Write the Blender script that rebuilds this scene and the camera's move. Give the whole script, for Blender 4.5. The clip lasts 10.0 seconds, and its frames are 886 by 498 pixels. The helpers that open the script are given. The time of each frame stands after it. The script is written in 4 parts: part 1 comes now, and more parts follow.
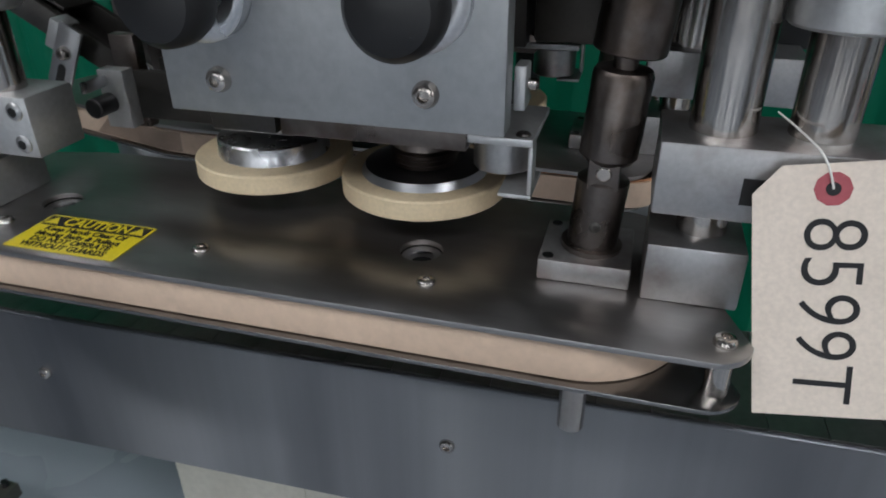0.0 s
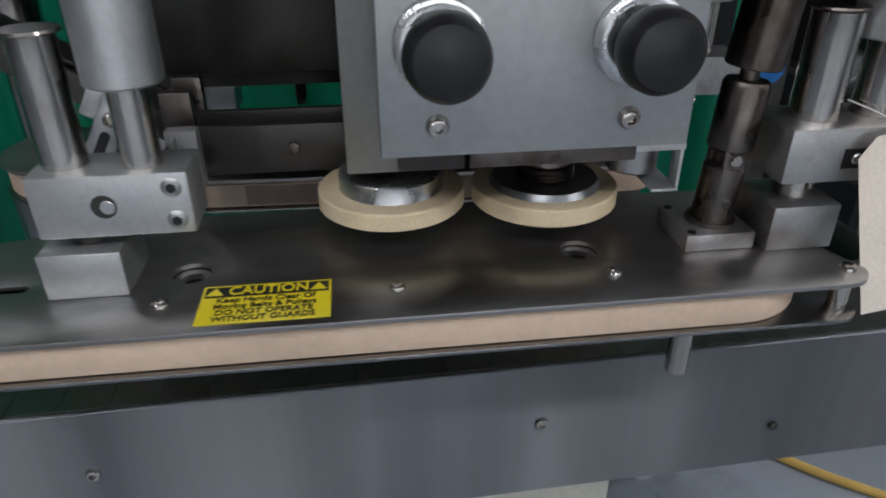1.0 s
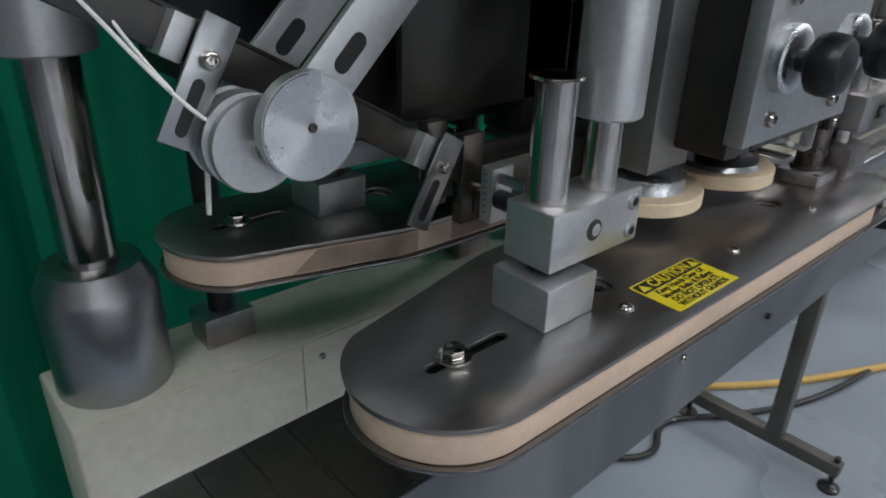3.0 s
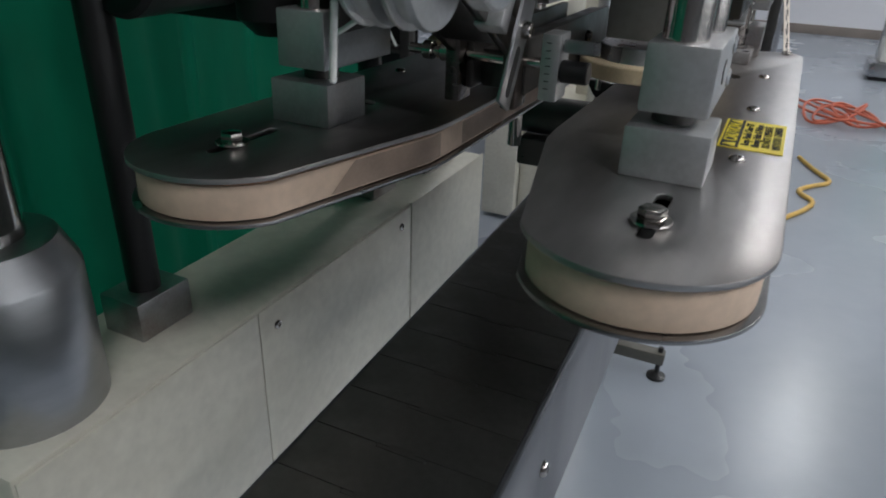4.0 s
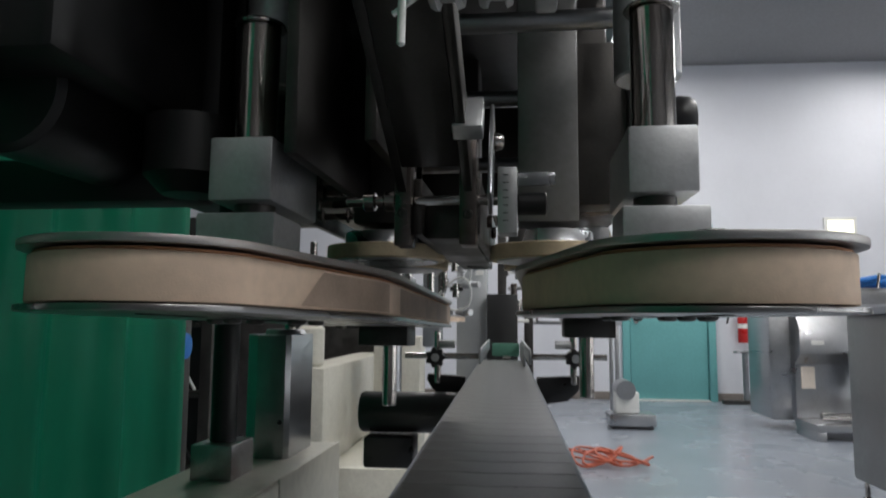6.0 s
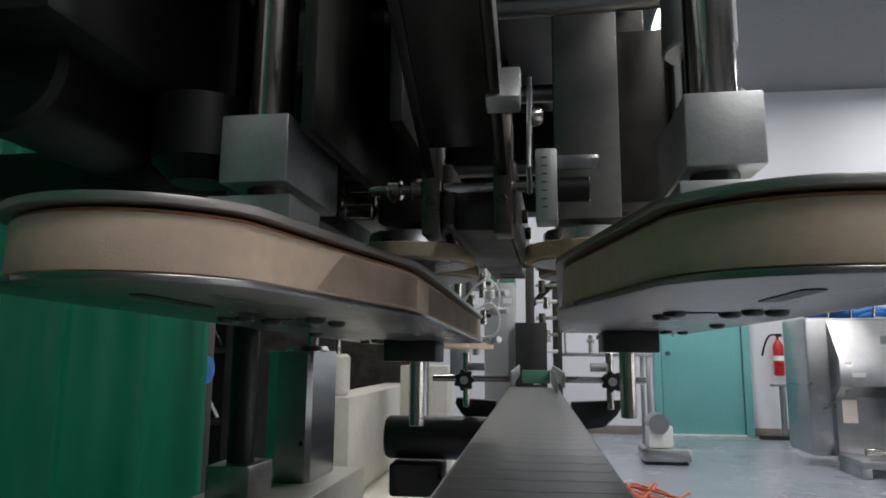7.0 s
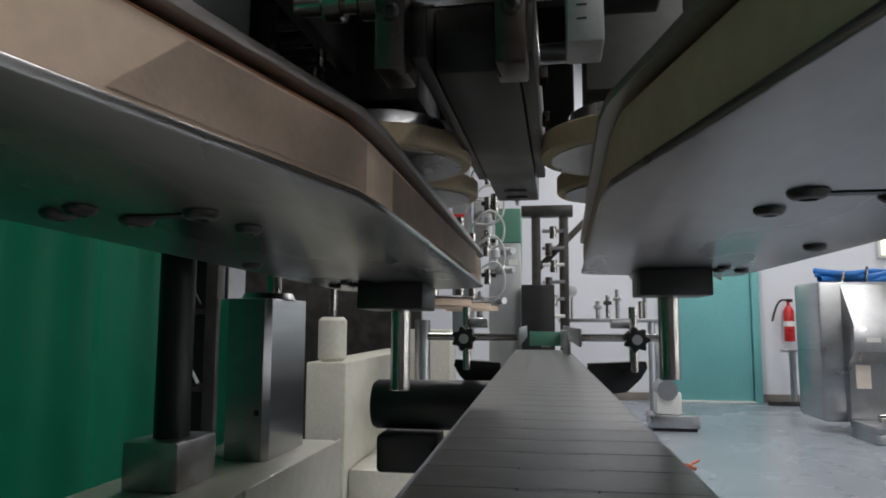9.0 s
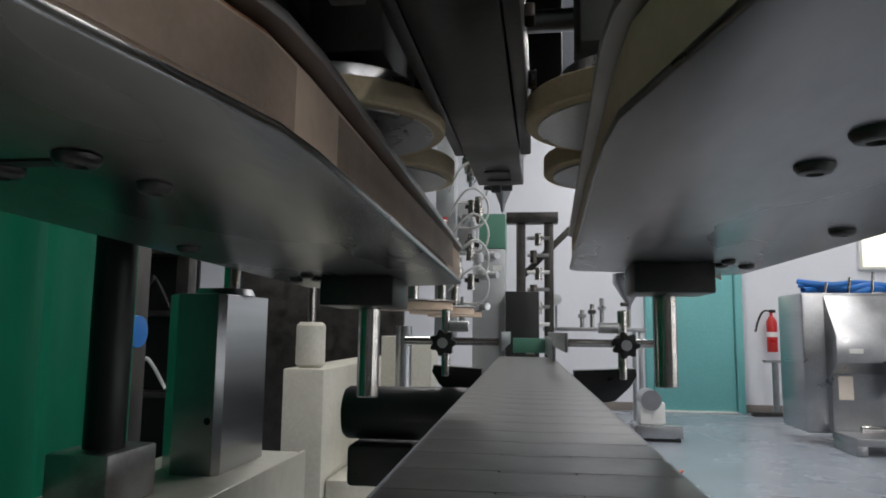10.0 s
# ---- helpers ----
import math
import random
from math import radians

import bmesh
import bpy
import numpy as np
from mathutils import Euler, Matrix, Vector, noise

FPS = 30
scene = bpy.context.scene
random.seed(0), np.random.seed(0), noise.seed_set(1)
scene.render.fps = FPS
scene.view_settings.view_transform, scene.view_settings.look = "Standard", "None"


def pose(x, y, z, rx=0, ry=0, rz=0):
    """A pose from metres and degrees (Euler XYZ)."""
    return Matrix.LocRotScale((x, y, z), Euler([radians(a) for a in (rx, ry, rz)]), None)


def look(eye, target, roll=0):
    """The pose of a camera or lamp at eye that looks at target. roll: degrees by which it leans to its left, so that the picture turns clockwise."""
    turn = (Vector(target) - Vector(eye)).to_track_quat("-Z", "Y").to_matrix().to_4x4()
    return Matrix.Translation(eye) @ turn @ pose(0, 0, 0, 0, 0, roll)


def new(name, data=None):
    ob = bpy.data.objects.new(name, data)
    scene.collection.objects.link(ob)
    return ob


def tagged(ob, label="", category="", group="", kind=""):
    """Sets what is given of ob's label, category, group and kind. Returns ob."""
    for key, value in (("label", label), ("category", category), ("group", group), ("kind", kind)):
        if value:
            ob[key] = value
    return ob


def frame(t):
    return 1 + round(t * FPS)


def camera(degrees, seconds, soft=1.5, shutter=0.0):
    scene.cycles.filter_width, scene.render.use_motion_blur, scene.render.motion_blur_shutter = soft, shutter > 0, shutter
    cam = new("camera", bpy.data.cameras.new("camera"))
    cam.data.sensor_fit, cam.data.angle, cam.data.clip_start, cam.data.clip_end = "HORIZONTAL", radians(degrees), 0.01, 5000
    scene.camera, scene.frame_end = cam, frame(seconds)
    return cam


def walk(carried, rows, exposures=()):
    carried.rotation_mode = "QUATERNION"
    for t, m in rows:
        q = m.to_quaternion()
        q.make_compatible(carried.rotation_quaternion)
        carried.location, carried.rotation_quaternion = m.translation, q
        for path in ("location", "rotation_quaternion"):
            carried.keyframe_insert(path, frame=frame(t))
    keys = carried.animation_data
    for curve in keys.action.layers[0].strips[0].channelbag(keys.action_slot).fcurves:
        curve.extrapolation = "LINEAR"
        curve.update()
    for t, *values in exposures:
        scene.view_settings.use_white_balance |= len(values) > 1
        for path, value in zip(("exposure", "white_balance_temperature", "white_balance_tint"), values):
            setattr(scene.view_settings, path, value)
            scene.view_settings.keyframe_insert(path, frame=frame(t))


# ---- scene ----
cam = camera(65.7, 10.0, 1.8, 0.25)
PATH = [
    (0, (0.434, 0.501, 1.232), (-1.245, 0.014, 0.261), -0.5),
    (0.5, (0.452, 0.402, 1.25), (-1.278, 0.28, 0.254), -1.2),
    (1, (0.495, 0.25, 1.263), (-1.242, 0.469, 0.297), -0.2),
    (1.5, (0.54, 0.111, 1.279), (-1.152, 0.678, 0.378), 0.1),
    (2, (0.53, -0.017, 1.283), (-1.093, 0.791, 0.439), 2.2),
    (2.5, (0.435, -0.147, 1.27), (-1.105, 0.816, 0.433), 1.5),
    (3, (0.351, -0.228, 1.27), (-0.998, 0.963, 0.397), 1.5),
    (3.2, (0.316, -0.247, 1.254), (-0.914, 1.055, 0.363), 2.3),
    (4.3, (0.094, -0.349, 1.143), (-0.522, 1.369, 0.325), 1.4),
    (4.5, (0.068, -0.352, 1.116), (-0.466, 1.447, 0.426), 1.3),
    (5, (0.044, -0.352, 1.055), (-0.303, 1.565, 0.601), 2.4),
    (5.5, (0.028, -0.335, 1.024), (-0.216, 1.647, 0.913), 1.1),
    (6, (0.022, -0.328, 1.004), (-0.217, 1.647, 1.209), 0.4),
    (6.2, (0.022, -0.327, 0.999), (-0.24, 1.633, 1.295), 0.6),
    (7.3, (0.011, -0.262, 0.978), (-0.323, 1.687, 1.278), 0.2),
    (7.5, (0.011, -0.248, 0.975), (-0.343, 1.701, 1.252), 0.1),
    (8, (0.007, -0.207, 0.972), (-0.362, 1.746, 1.193), -0.0),
    (8.5, (0.004, -0.16, 0.971), (-0.344, 1.799, 1.181), 0.0),
    (9, (0.0, -0.118, 0.964), (-0.33, 1.844, 1.174), 0.2),
    (9.5, (-0.002, -0.077, 0.962), (-0.329, 1.882, 1.194), 0.5),
    (10, (-0.001, -0.058, 0.957), (-0.288, 1.907, 1.191), 0.7),
]
walk(cam, [(t, look(eye, target, roll)) for t, eye, target, roll in PATH],
     [(0.0, -0.22, 6250, 10), (3.2, -0.15, 6200, 10), (4.5, 0.0, 6400, 10), (10.0, 0.0, 6550, 10)])

# ---- light ----
world = bpy.data.worlds.new("world")
scene.world = world
world.use_nodes = True
world.node_tree.nodes["Background"].inputs[0].default_value = (0.62, 0.70, 0.85, 1)
world.node_tree.nodes["Background"].inputs[1].default_value = 0.015
LAMP_POWER = 53.0


def lamp(x, y, z, sx, sy, power):
    data = bpy.data.lights.new("tube_light", "AREA")
    data.shape, data.size, data.size_y, data.energy, data.color = "RECTANGLE", sx, sy, power, (1.0, 0.985, 0.965)
    ob = new("tube_light", data)
    ob.matrix_world = pose(x, y, z)
    return ob


# guessed fixtures; the last four are fill for north wall, cabinets and curtain
TUBES = [(2.0, -2.4), (3.4, -0.8), (2.6, 1.6), (2.9, 4.4), (4.6, 7.2), (1.2, 7.2), (-1.0, 4.6), (-2.6, 0.6)]
for lx, ly in TUBES:
    lamp(lx, ly, 4.28, 0.34, 2.0, LAMP_POWER)


# ---- materials ----
def mat(name, colour, rough=0.5, metal=0.0, vary=0.12, scale=30.0, bump=0.0, bump_scale=200.0, stretch=(1, 1, 1),
        rough_vary=0.12, stain=None, stain_amount=0.0, stain_scale=14.0, fine=0.06, spec=0.5):
    m = bpy.data.materials.new(name)
    m.use_nodes = True
    nt = m.node_tree
    bs = nt.nodes["Principled BSDF"]
    co = nt.nodes.new("ShaderNodeTexCoord")
    mp = nt.nodes.new("ShaderNodeMapping")
    mp.inputs["Scale"].default_value = stretch
    nt.links.new(co.outputs["Object"], mp.inputs[0])

    def noise_node(s, detail=4.0, use=mp):
        n = nt.nodes.new("ShaderNodeTexNoise")
        n.inputs["Scale"].default_value, n.inputs["Detail"].default_value = s, detail
        nt.links.new(use.outputs[0], n.inputs["Vector"])
        return n

    big, small = noise_node(scale), noise_node(scale * 14, 3.0)

    def ramp(src, lo, hi, a=0.3, b=0.7):
        r = nt.nodes.new("ShaderNodeMapRange")
        r.inputs[1].default_value, r.inputs[2].default_value, r.inputs[3].default_value, r.inputs[4].default_value = a, b, lo, hi
        nt.links.new(src, r.inputs[0])
        return r

    hsv = nt.nodes.new("ShaderNodeHueSaturation")
    hsv.inputs["Color"].default_value = (*colour, 1)
    add = nt.nodes.new("ShaderNodeMath")
    add.operation = "ADD"
    nt.links.new(ramp(big.outputs[0], 1 - vary, 1 + vary).outputs[0], add.inputs[0])
    nt.links.new(ramp(small.outputs[0], -fine, fine).outputs[0], add.inputs[1])
    nt.links.new(add.outputs[0], hsv.inputs["Value"])
    last = hsv.outputs[0]
    if stain:
        sn = noise_node(stain_scale, 6.0)
        mx = nt.nodes.new("ShaderNodeMix")
        mx.data_type = "RGBA"
        nt.links.new(ramp(sn.outputs[0], 0.0, stain_amount, 0.48, 0.72).outputs[0], mx.inputs[0])
        nt.links.new(last, mx.inputs[6])
        mx.inputs[7].default_value = (*stain, 1)
        last = mx.outputs[2]
    nt.links.new(last, bs.inputs["Base Color"])
    nt.links.new(ramp(big.outputs[0], max(0.02, rough - rough_vary), min(1, rough + rough_vary)).outputs[0], bs.inputs["Roughness"])
    bs.inputs["Metallic"].default_value = metal
    bs.inputs["Specular IOR Level"].default_value = spec
    if bump:
        bp = nt.nodes.new("ShaderNodeBump")
        bp.inputs["Strength"].default_value, bp.inputs["Distance"].default_value = bump, 0.001
        bn = noise_node(bump_scale, 3.0)
        nt.links.new(bn.outputs[0], bp.inputs["Height"])
        nt.links.new(bp.outputs[0], bs.inputs["Normal"])
    return m


STEEL = mat("brushed_stainless", (0.43, 0.44, 0.455), 0.34, 1.0, 0.10, 6, 0.12, 260, (1, 0.04, 1), 0.08, (0.30, 0.27, 0.25), 0.35, 5)
# lowered base and upright tone bands paint in the reflections seen on the rail
RAIL = mat("rail_stainless_reflection_bands", (0.21, 0.22, 0.24), 0.44, 1.0, 0.28, 7, 0.0, 300, (1, 1, 0.02), 0.16, fine=0.03)
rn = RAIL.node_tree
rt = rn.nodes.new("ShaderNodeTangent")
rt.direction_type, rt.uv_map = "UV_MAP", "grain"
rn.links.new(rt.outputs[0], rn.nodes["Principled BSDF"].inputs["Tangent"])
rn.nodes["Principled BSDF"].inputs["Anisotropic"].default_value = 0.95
PLATE = mat("plate_stainless", (0.42, 0.412, 0.408), 0.42, 1.0, 0.14, 9, 0.10, 300, (1, 0.3, 1), 0.09, (0.22, 0.17, 0.14), 0.55, 11)
LEG = mat("dark_tube_steel", (0.13, 0.125, 0.11), 0.45, 0.6, 0.15, 12, 0.1, 200)
# same steel as PLATE, colour lowered to hold the dim reflections underneath
UNDER = mat("flange_stainless_dimmed", (0.29, 0.285, 0.285), 0.28, 1.0, 0.10, 9, 0.08, 250, (1, 0.3, 1), 0.08)
ALU = mat("milled_aluminium", (0.55, 0.56, 0.57), 0.43, 0.85, 0.06, 20, 0.10, 500, (1, 1, 1), 0.08, (0.42, 0.42, 0.42), 0.3, 30)
ALU_GREY = mat("grey_anodised_plate", (0.42, 0.435, 0.445), 0.46, 0.85, 0.06, 12, 0.06, 400, (1, 1, 1), 0.06)
CHROME = mat("ground_shaft_steel", (0.52, 0.495, 0.47), 0.16, 1.0, 0.08, 30, 0.03, 300, (1, 1, 1), 0.06, (0.25, 0.17, 0.12), 0.4, 25)
OILY = mat("oily_dark_steel", (0.16, 0.14, 0.13), 0.34, 1.0, 0.25, 30, 0.12, 300, (1, 1, 1), 0.12, (0.06, 0.035, 0.02), 0.7, 40)
RUSTY = mat("stained_steel_block", (0.44, 0.44, 0.445), 0.40, 0.95, 0.12, 25, 0.10, 400, (1, 1, 1), 0.1, (0.17, 0.085, 0.05), 0.6, 28)
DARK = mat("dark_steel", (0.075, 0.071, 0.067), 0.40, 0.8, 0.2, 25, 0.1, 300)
BLACK = mat("black_paint", (0.006, 0.006, 0.0065), 0.45, 0.0, 0.2, 20, 0.1, 300)
PLASTIC = mat("black_plastic", (0.010, 0.010, 0.011), 0.38, 0.0, 0.15, 40, 0.05, 400)
BELT = mat("tan_drive_belt", (0.65, 0.495, 0.375), 0.72, 0.0, 0.08, 12, 0.12, 1200, (1, 1, 1), 0.06, (0.30, 0.215, 0.17), 0.45, 8)
BELT_EDGE = mat("orange_belt_edge", (0.42, 0.19, 0.09), 0.7, 0.0, 0.2, 30, 0.2, 900)
WORN = mat("worn_belt_band", (0.33, 0.245, 0.19), 0.66, 0.0, 0.25, 30, 0.2, 700)
RUBBER = mat("cream_rubber", (0.74, 0.61, 0.41), 0.62, 0.0, 0.08, 30, 0.2, 700, (1, 1, 1), 0.06, (0.55, 0.40, 0.24), 0.35, 20)
CREAM = mat("cream_enamel", (0.64, 0.62, 0.54), 0.38, 0.0, 0.05, 6, 0.05, 300, (1, 1, 1), 0.08, (0.48, 0.45, 0.37), 0.35, 9)
CHAINLINK = mat("conveyor_link", (0.20, 0.20, 0.19), 0.36, 0.9, 0.16, 14, 0.06, 700, (1, 1, 1), 0.08, (0.11, 0.105, 0.095), 0.6, 20)
CURTAIN = mat("green_vinyl", (0.014, 0.25, 0.155), 0.38, 0.0, 0.12, 4, 0.12, 60, (1, 1, 0.3), 0.08)
FLOOR = mat("blue_grey_epoxy", (0.27, 0.30, 0.345), 0.27, 0.0, 0.08, 1.2, 0.02, 40, (1, 1, 1), 0.025, (0.25, 0.26, 0.28), 0.08, 0.9, fine=0.015)
WALL = mat("white_wall", (0.74, 0.75, 0.80), 0.75, 0.0, 0.03, 1.5, 0.02, 60, fine=0.008)
# colour of the unseen walls, darkened so the metals reflect less
DIM_WALL = mat("unseen_dim_wall", (0.12, 0.12, 0.125), 0.8, 0.0, 0.1, 1.5, 0.15, 60)
CEIL = mat("grey_ceiling", (0.26, 0.26, 0.27), 0.85, 0.0, 0.05, 2)
TEAL = mat("teal_paint", (0.17, 0.46, 0.46), 0.45, 0.0, 0.04, 3, 0.05, 80)
PAPER = mat("manila_paper", (0.78, 0.69, 0.60), 0.8, 0.0, 0.04, 30, 0.15, 500)
PINK = mat("red_reinforcement", (0.42, 0.10, 0.12), 0.7, 0.0, 0.1, 40)
INK = mat("black_ink", (0.012, 0.012, 0.014), 0.6, 0.0, 0.1, 40)
YELLOW = mat("yellow_decal", (0.80, 0.66, 0.02), 0.38, 0.0, 0.04, 30, stain=(0.8, 0.75, 0.4), stain_amount=0.2)
WHITEP = mat("white_plastic", (0.78, 0.78, 0.75), 0.45, 0.0, 0.04, 30)
RED = mat("red_paint", (0.50, 0.02, 0.02), 0.35, 0.0, 0.08, 10)
BLUE = mat("blue_plastic", (0.02, 0.16, 0.50), 0.4, 0.0, 0.15, 12)
ORANGE = mat("orange_cord", (0.55, 0.13, 0.07), 0.5, 0.0, 0.1, 30)
YCORD = mat("yellow_cord", (0.62, 0.40, 0.10), 0.5, 0.0, 0.1, 30)
GEARBOX = mat("grey_spindle_housing", (0.26, 0.255, 0.25), 0.42, 0.8, 0.1, 12, 0.08, 400)
cn = CURTAIN.node_tree
cb = cn.nodes["Principled BSDF"]
sheet = cn.nodes.new("ShaderNodeBsdfTranslucent")
sheet.inputs["Color"].default_value = (0.02, 0.42, 0.24, 1)
both = cn.nodes.new("ShaderNodeMixShader")
both.inputs[0].default_value = 0.45
cn.links.new(cb.outputs[0], both.inputs[1])
cn.links.new(sheet.outputs[0], both.inputs[2])
cn.links.new(both.outputs[0], cn.nodes["Material Output"].inputs["Surface"])
GREENP = mat("green_guard", (0.10, 0.26, 0.19), 0.5, 0.0, 0.05, 10)
BASEB = mat("brown_wall_base", (0.22, 0.19, 0.17), 0.6, 0.0, 0.1, 5)
AMBER = mat("amber_lens", (0.75, 0.35, 0.02), 0.3, 0.0, 0.05, 20)

GLOW = bpy.data.materials.new("lit_tube")
GLOW.use_nodes = True
GLOW.node_tree.nodes["Principled BSDF"].inputs["Emission Color"].default_value = (0.93, 0.97, 1, 1)
GLOW.node_tree.nodes["Principled BSDF"].inputs["Emission Strength"].default_value = 7.0
DAY = bpy.data.materials.new("daylight_pane")
DAY.use_nodes = True
DAY.node_tree.nodes["Principled BSDF"].inputs["Emission Color"].default_value = (1, 0.95, 0.66, 1)
DAY.node_tree.nodes["Principled BSDF"].inputs["Emission Strength"].default_value = 1.0


# emission for the made-up east panes
ADDED_GLOW = bpy.data.materials.new("added_glow_pane")
ADDED_GLOW.use_nodes = True
ADDED_GLOW.node_tree.nodes["Principled BSDF"].inputs["Emission Color"].default_value = (0.95, 0.98, 1, 1)
ADDED_GLOW.node_tree.nodes["Principled BSDF"].inputs["Emission Strength"].default_value = 4.0


TURNED = mat("turned_aluminium", (0.66, 0.67, 0.69), 0.30, 1.0, 0.04, 30)
tn = TURNED.node_tree
tg = tn.nodes.new("ShaderNodeTangent")
tg.direction_type, tg.axis = "RADIAL", "X"
tn.links.new(tg.outputs[0], tn.nodes["Principled BSDF"].inputs["Tangent"])
tn.nodes["Principled BSDF"].inputs["Anisotropic"].default_value = 0.85
TURNED_HUB = mat("turned_hub_aluminium", (0.62, 0.625, 0.64), 0.30, 1.0, 0.04, 30)


# ---- builders ----
def put_mesh(name, bm, material, smooth=True):
    me = bpy.data.meshes.new(name)
    bm.to_mesh(me)
    bm.free()
    me.materials.append(material)
    if smooth:
        me.shade_smooth()
        me.set_sharp_from_angle(angle=radians(35))
    return me


def part(name, bm, material, parent, label=""):
    ob = new(name, put_mesh(name, bm, material))
    ob.parent = parent
    return tagged(ob, label) if label else ob


def thing(name, label, category, group="", kind="", at=(0, 0, 0)):
    ob = new(name)
    ob.empty_display_size = 0.02
    ob.matrix_world = at if isinstance(at, Matrix) else Matrix.Translation(at)
    return tagged(ob, label, category, group, kind)


def solid(name, bm, material, label, category, group="", kind=""):
    return tagged(new(name, put_mesh(name, bm, material)), label, category, group, kind)


def box(x0, x1, y0, y1, z0, z1, bev=0.0015, m=None, bm=None, seg=2):
    own = bmesh.new()
    bmesh.ops.create_cube(own, size=1)
    for v in own.verts:
        v.co = Vector((x0 + (v.co.x + 0.5) * (x1 - x0), y0 + (v.co.y + 0.5) * (y1 - y0), z0 + (v.co.z + 0.5) * (z1 - z0)))
    if bev:
        bmesh.ops.bevel(own, geom=own.edges[:], offset=bev, segments=seg, affect="EDGES", profile=0.5)
    return merged(own, m, bm)


def merged(own, m, bm):
    if m is not None:
        bmesh.ops.transform(own, matrix=m, verts=own.verts)
    if bm is None:
        return own
    me = bpy.data.meshes.new("tmp")
    own.to_mesh(me)
    own.free()
    bm.from_mesh(me)
    bpy.data.meshes.remove(me)
    return bm


def lathe(profile, seg=32, m=None, bm=None):
    """Spins a profile of (radius, height) about z."""
    own = bmesh.new()
    rings = []
    for r, z in profile:
        if r < 1e-6:
            rings.append([own.verts.new((0, 0, z))])
        else:
            rings.append([own.verts.new((r * math.cos(2 * math.pi * i / seg), r * math.sin(2 * math.pi * i / seg), z)) for i in range(seg)])
    for a, b in zip(rings, rings[1:]):
        for i in range(seg):
            j = (i + 1) % seg
            if len(a) == 1 and len(b) > 1:
                own.faces.new((a[0], b[j], b[i]))
            elif len(b) == 1 and len(a) > 1:
                own.faces.new((a[i], a[j], b[0]))
            elif len(a) > 1:
                own.faces.new((a[i], a[j], b[j], b[i]))
    bmesh.ops.recalc_face_normals(own, faces=own.faces)
    return merged(own, m, bm)


def aim(p0, p1):
    d = Vector(p1) - Vector(p0)
    return Matrix.Translation(p0) @ d.to_track_quat("Z", "Y").to_matrix().to_4x4(), d.length


def rod(p0, p1, r, seg=24, bev=0.0008, bm=None):
    m, n = aim(p0, p1)
    bev = min(bev, r * 0.4, n * 0.4)
    return lathe([(0, 0), (r - bev, 0), (r, bev), (r, n - bev), (r - bev, n), (0, n)], seg, m, bm)


def prism(outline, z0, z1, bev=0.0, m=None, bm=None):
    own = bmesh.new()
    lo = [own.verts.new((x, y, z0)) for x, y in outline]
    hi = [own.verts.new((x, y, z1)) for x, y in outline]
    n = len(outline)
    own.faces.new(lo[::-1])
    own.faces.new(hi)
    for i in range(n):
        own.faces.new((lo[i], lo[(i + 1) % n], hi[(i + 1) % n], hi[i]))
    bmesh.ops.recalc_face_normals(own, faces=own.faces)
    if bev:
        caps = [e for e in own.edges if abs(e.verts[0].co.z - e.verts[1].co.z) < 1e-6]
        bmesh.ops.bevel(own, geom=caps, offset=bev, segments=2, affect="EDGES", profile=0.5)
    return merged(own, m, bm)


def hexbolt(r, h, m=None, bm=None):
    o = [(r * math.cos(math.pi / 3 * i), r * math.sin(math.pi / 3 * i)) for i in range(6)]
    return prism(o, 0, h, min(h, r) * 0.12, m, bm)


def caphead(r, h, m=None, bm=None):
    """A button-head screw with a socket."""
    return lathe([(r, 0), (r * 0.98, h * 0.4), (r * 0.8, h * 0.85), (r * 0.55, h), (r * 0.45, h), (r * 0.4, h * 0.45), (0, h * 0.4)], 18, m, bm)


def tube(points, r, seg=8, bm=None):
    """A cord along points, smoothed."""
    cu = bpy.data.curves.new("cord", "CURVE")
    cu.dimensions, cu.bevel_depth, cu.bevel_resolution, cu.resolution_u = "3D", r, 3, 6
    sp = cu.splines.new("NURBS")
    sp.points.add(len(points) - 1)
    for p, c in zip(sp.points, points):
        p.co = (*c, 1)
    sp.use_endpoint_u, sp.order_u = True, 3
    ob = bpy.data.objects.new("cord", cu)
    me = bpy.data.meshes.new_from_object(ob)
    own = bmesh.new()
    own.from_mesh(me)
    bpy.data.objects.remove(ob)
    bpy.data.meshes.remove(me)
    return merged(own, None, bm)


def words(text, size, m, bm=None, extrude=0.00015, bold=0.0, squeeze=1.0):
    cu = bpy.data.curves.new("words", "FONT")
    cu.body, cu.size, cu.align_x, cu.align_y, cu.extrude, cu.offset = text, size, "CENTER", "CENTER", extrude, bold
    ob = bpy.data.objects.new("words", cu)
    me = bpy.data.meshes.new_from_object(ob)
    own = bmesh.new()
    own.from_mesh(me)
    bpy.data.objects.remove(ob)
    bpy.data.meshes.remove(me)
    return merged(own, m @ Matrix.Diagonal((squeeze, 1, 1, 1)), bm)


LINE = pose(0.003, 0, 0, 0, 0, 1.6)   # the conveyor line, turned a little against the machine
AX = -0.018          # the machine's middle plane
TOP = 1.038          # top of the belt units' plates


# ---- room ----
solid("floor", box(-6, 7, -5, 8.9, -0.1, 0, 0), FLOOR, "blue-grey epoxy floor with pale worn patches", "floor", kind="structure")
solid("ceiling", box(-6, 7, -5, 8.9, 4.4, 4.5, 0), CEIL, "grey factory ceiling", "ceiling", kind="structure")
solid("wall_north", box(-6, 7, 8.8, 8.95, 0, 4.4, 0), WALL, "plain white painted factory wall", "wall", kind="structure")
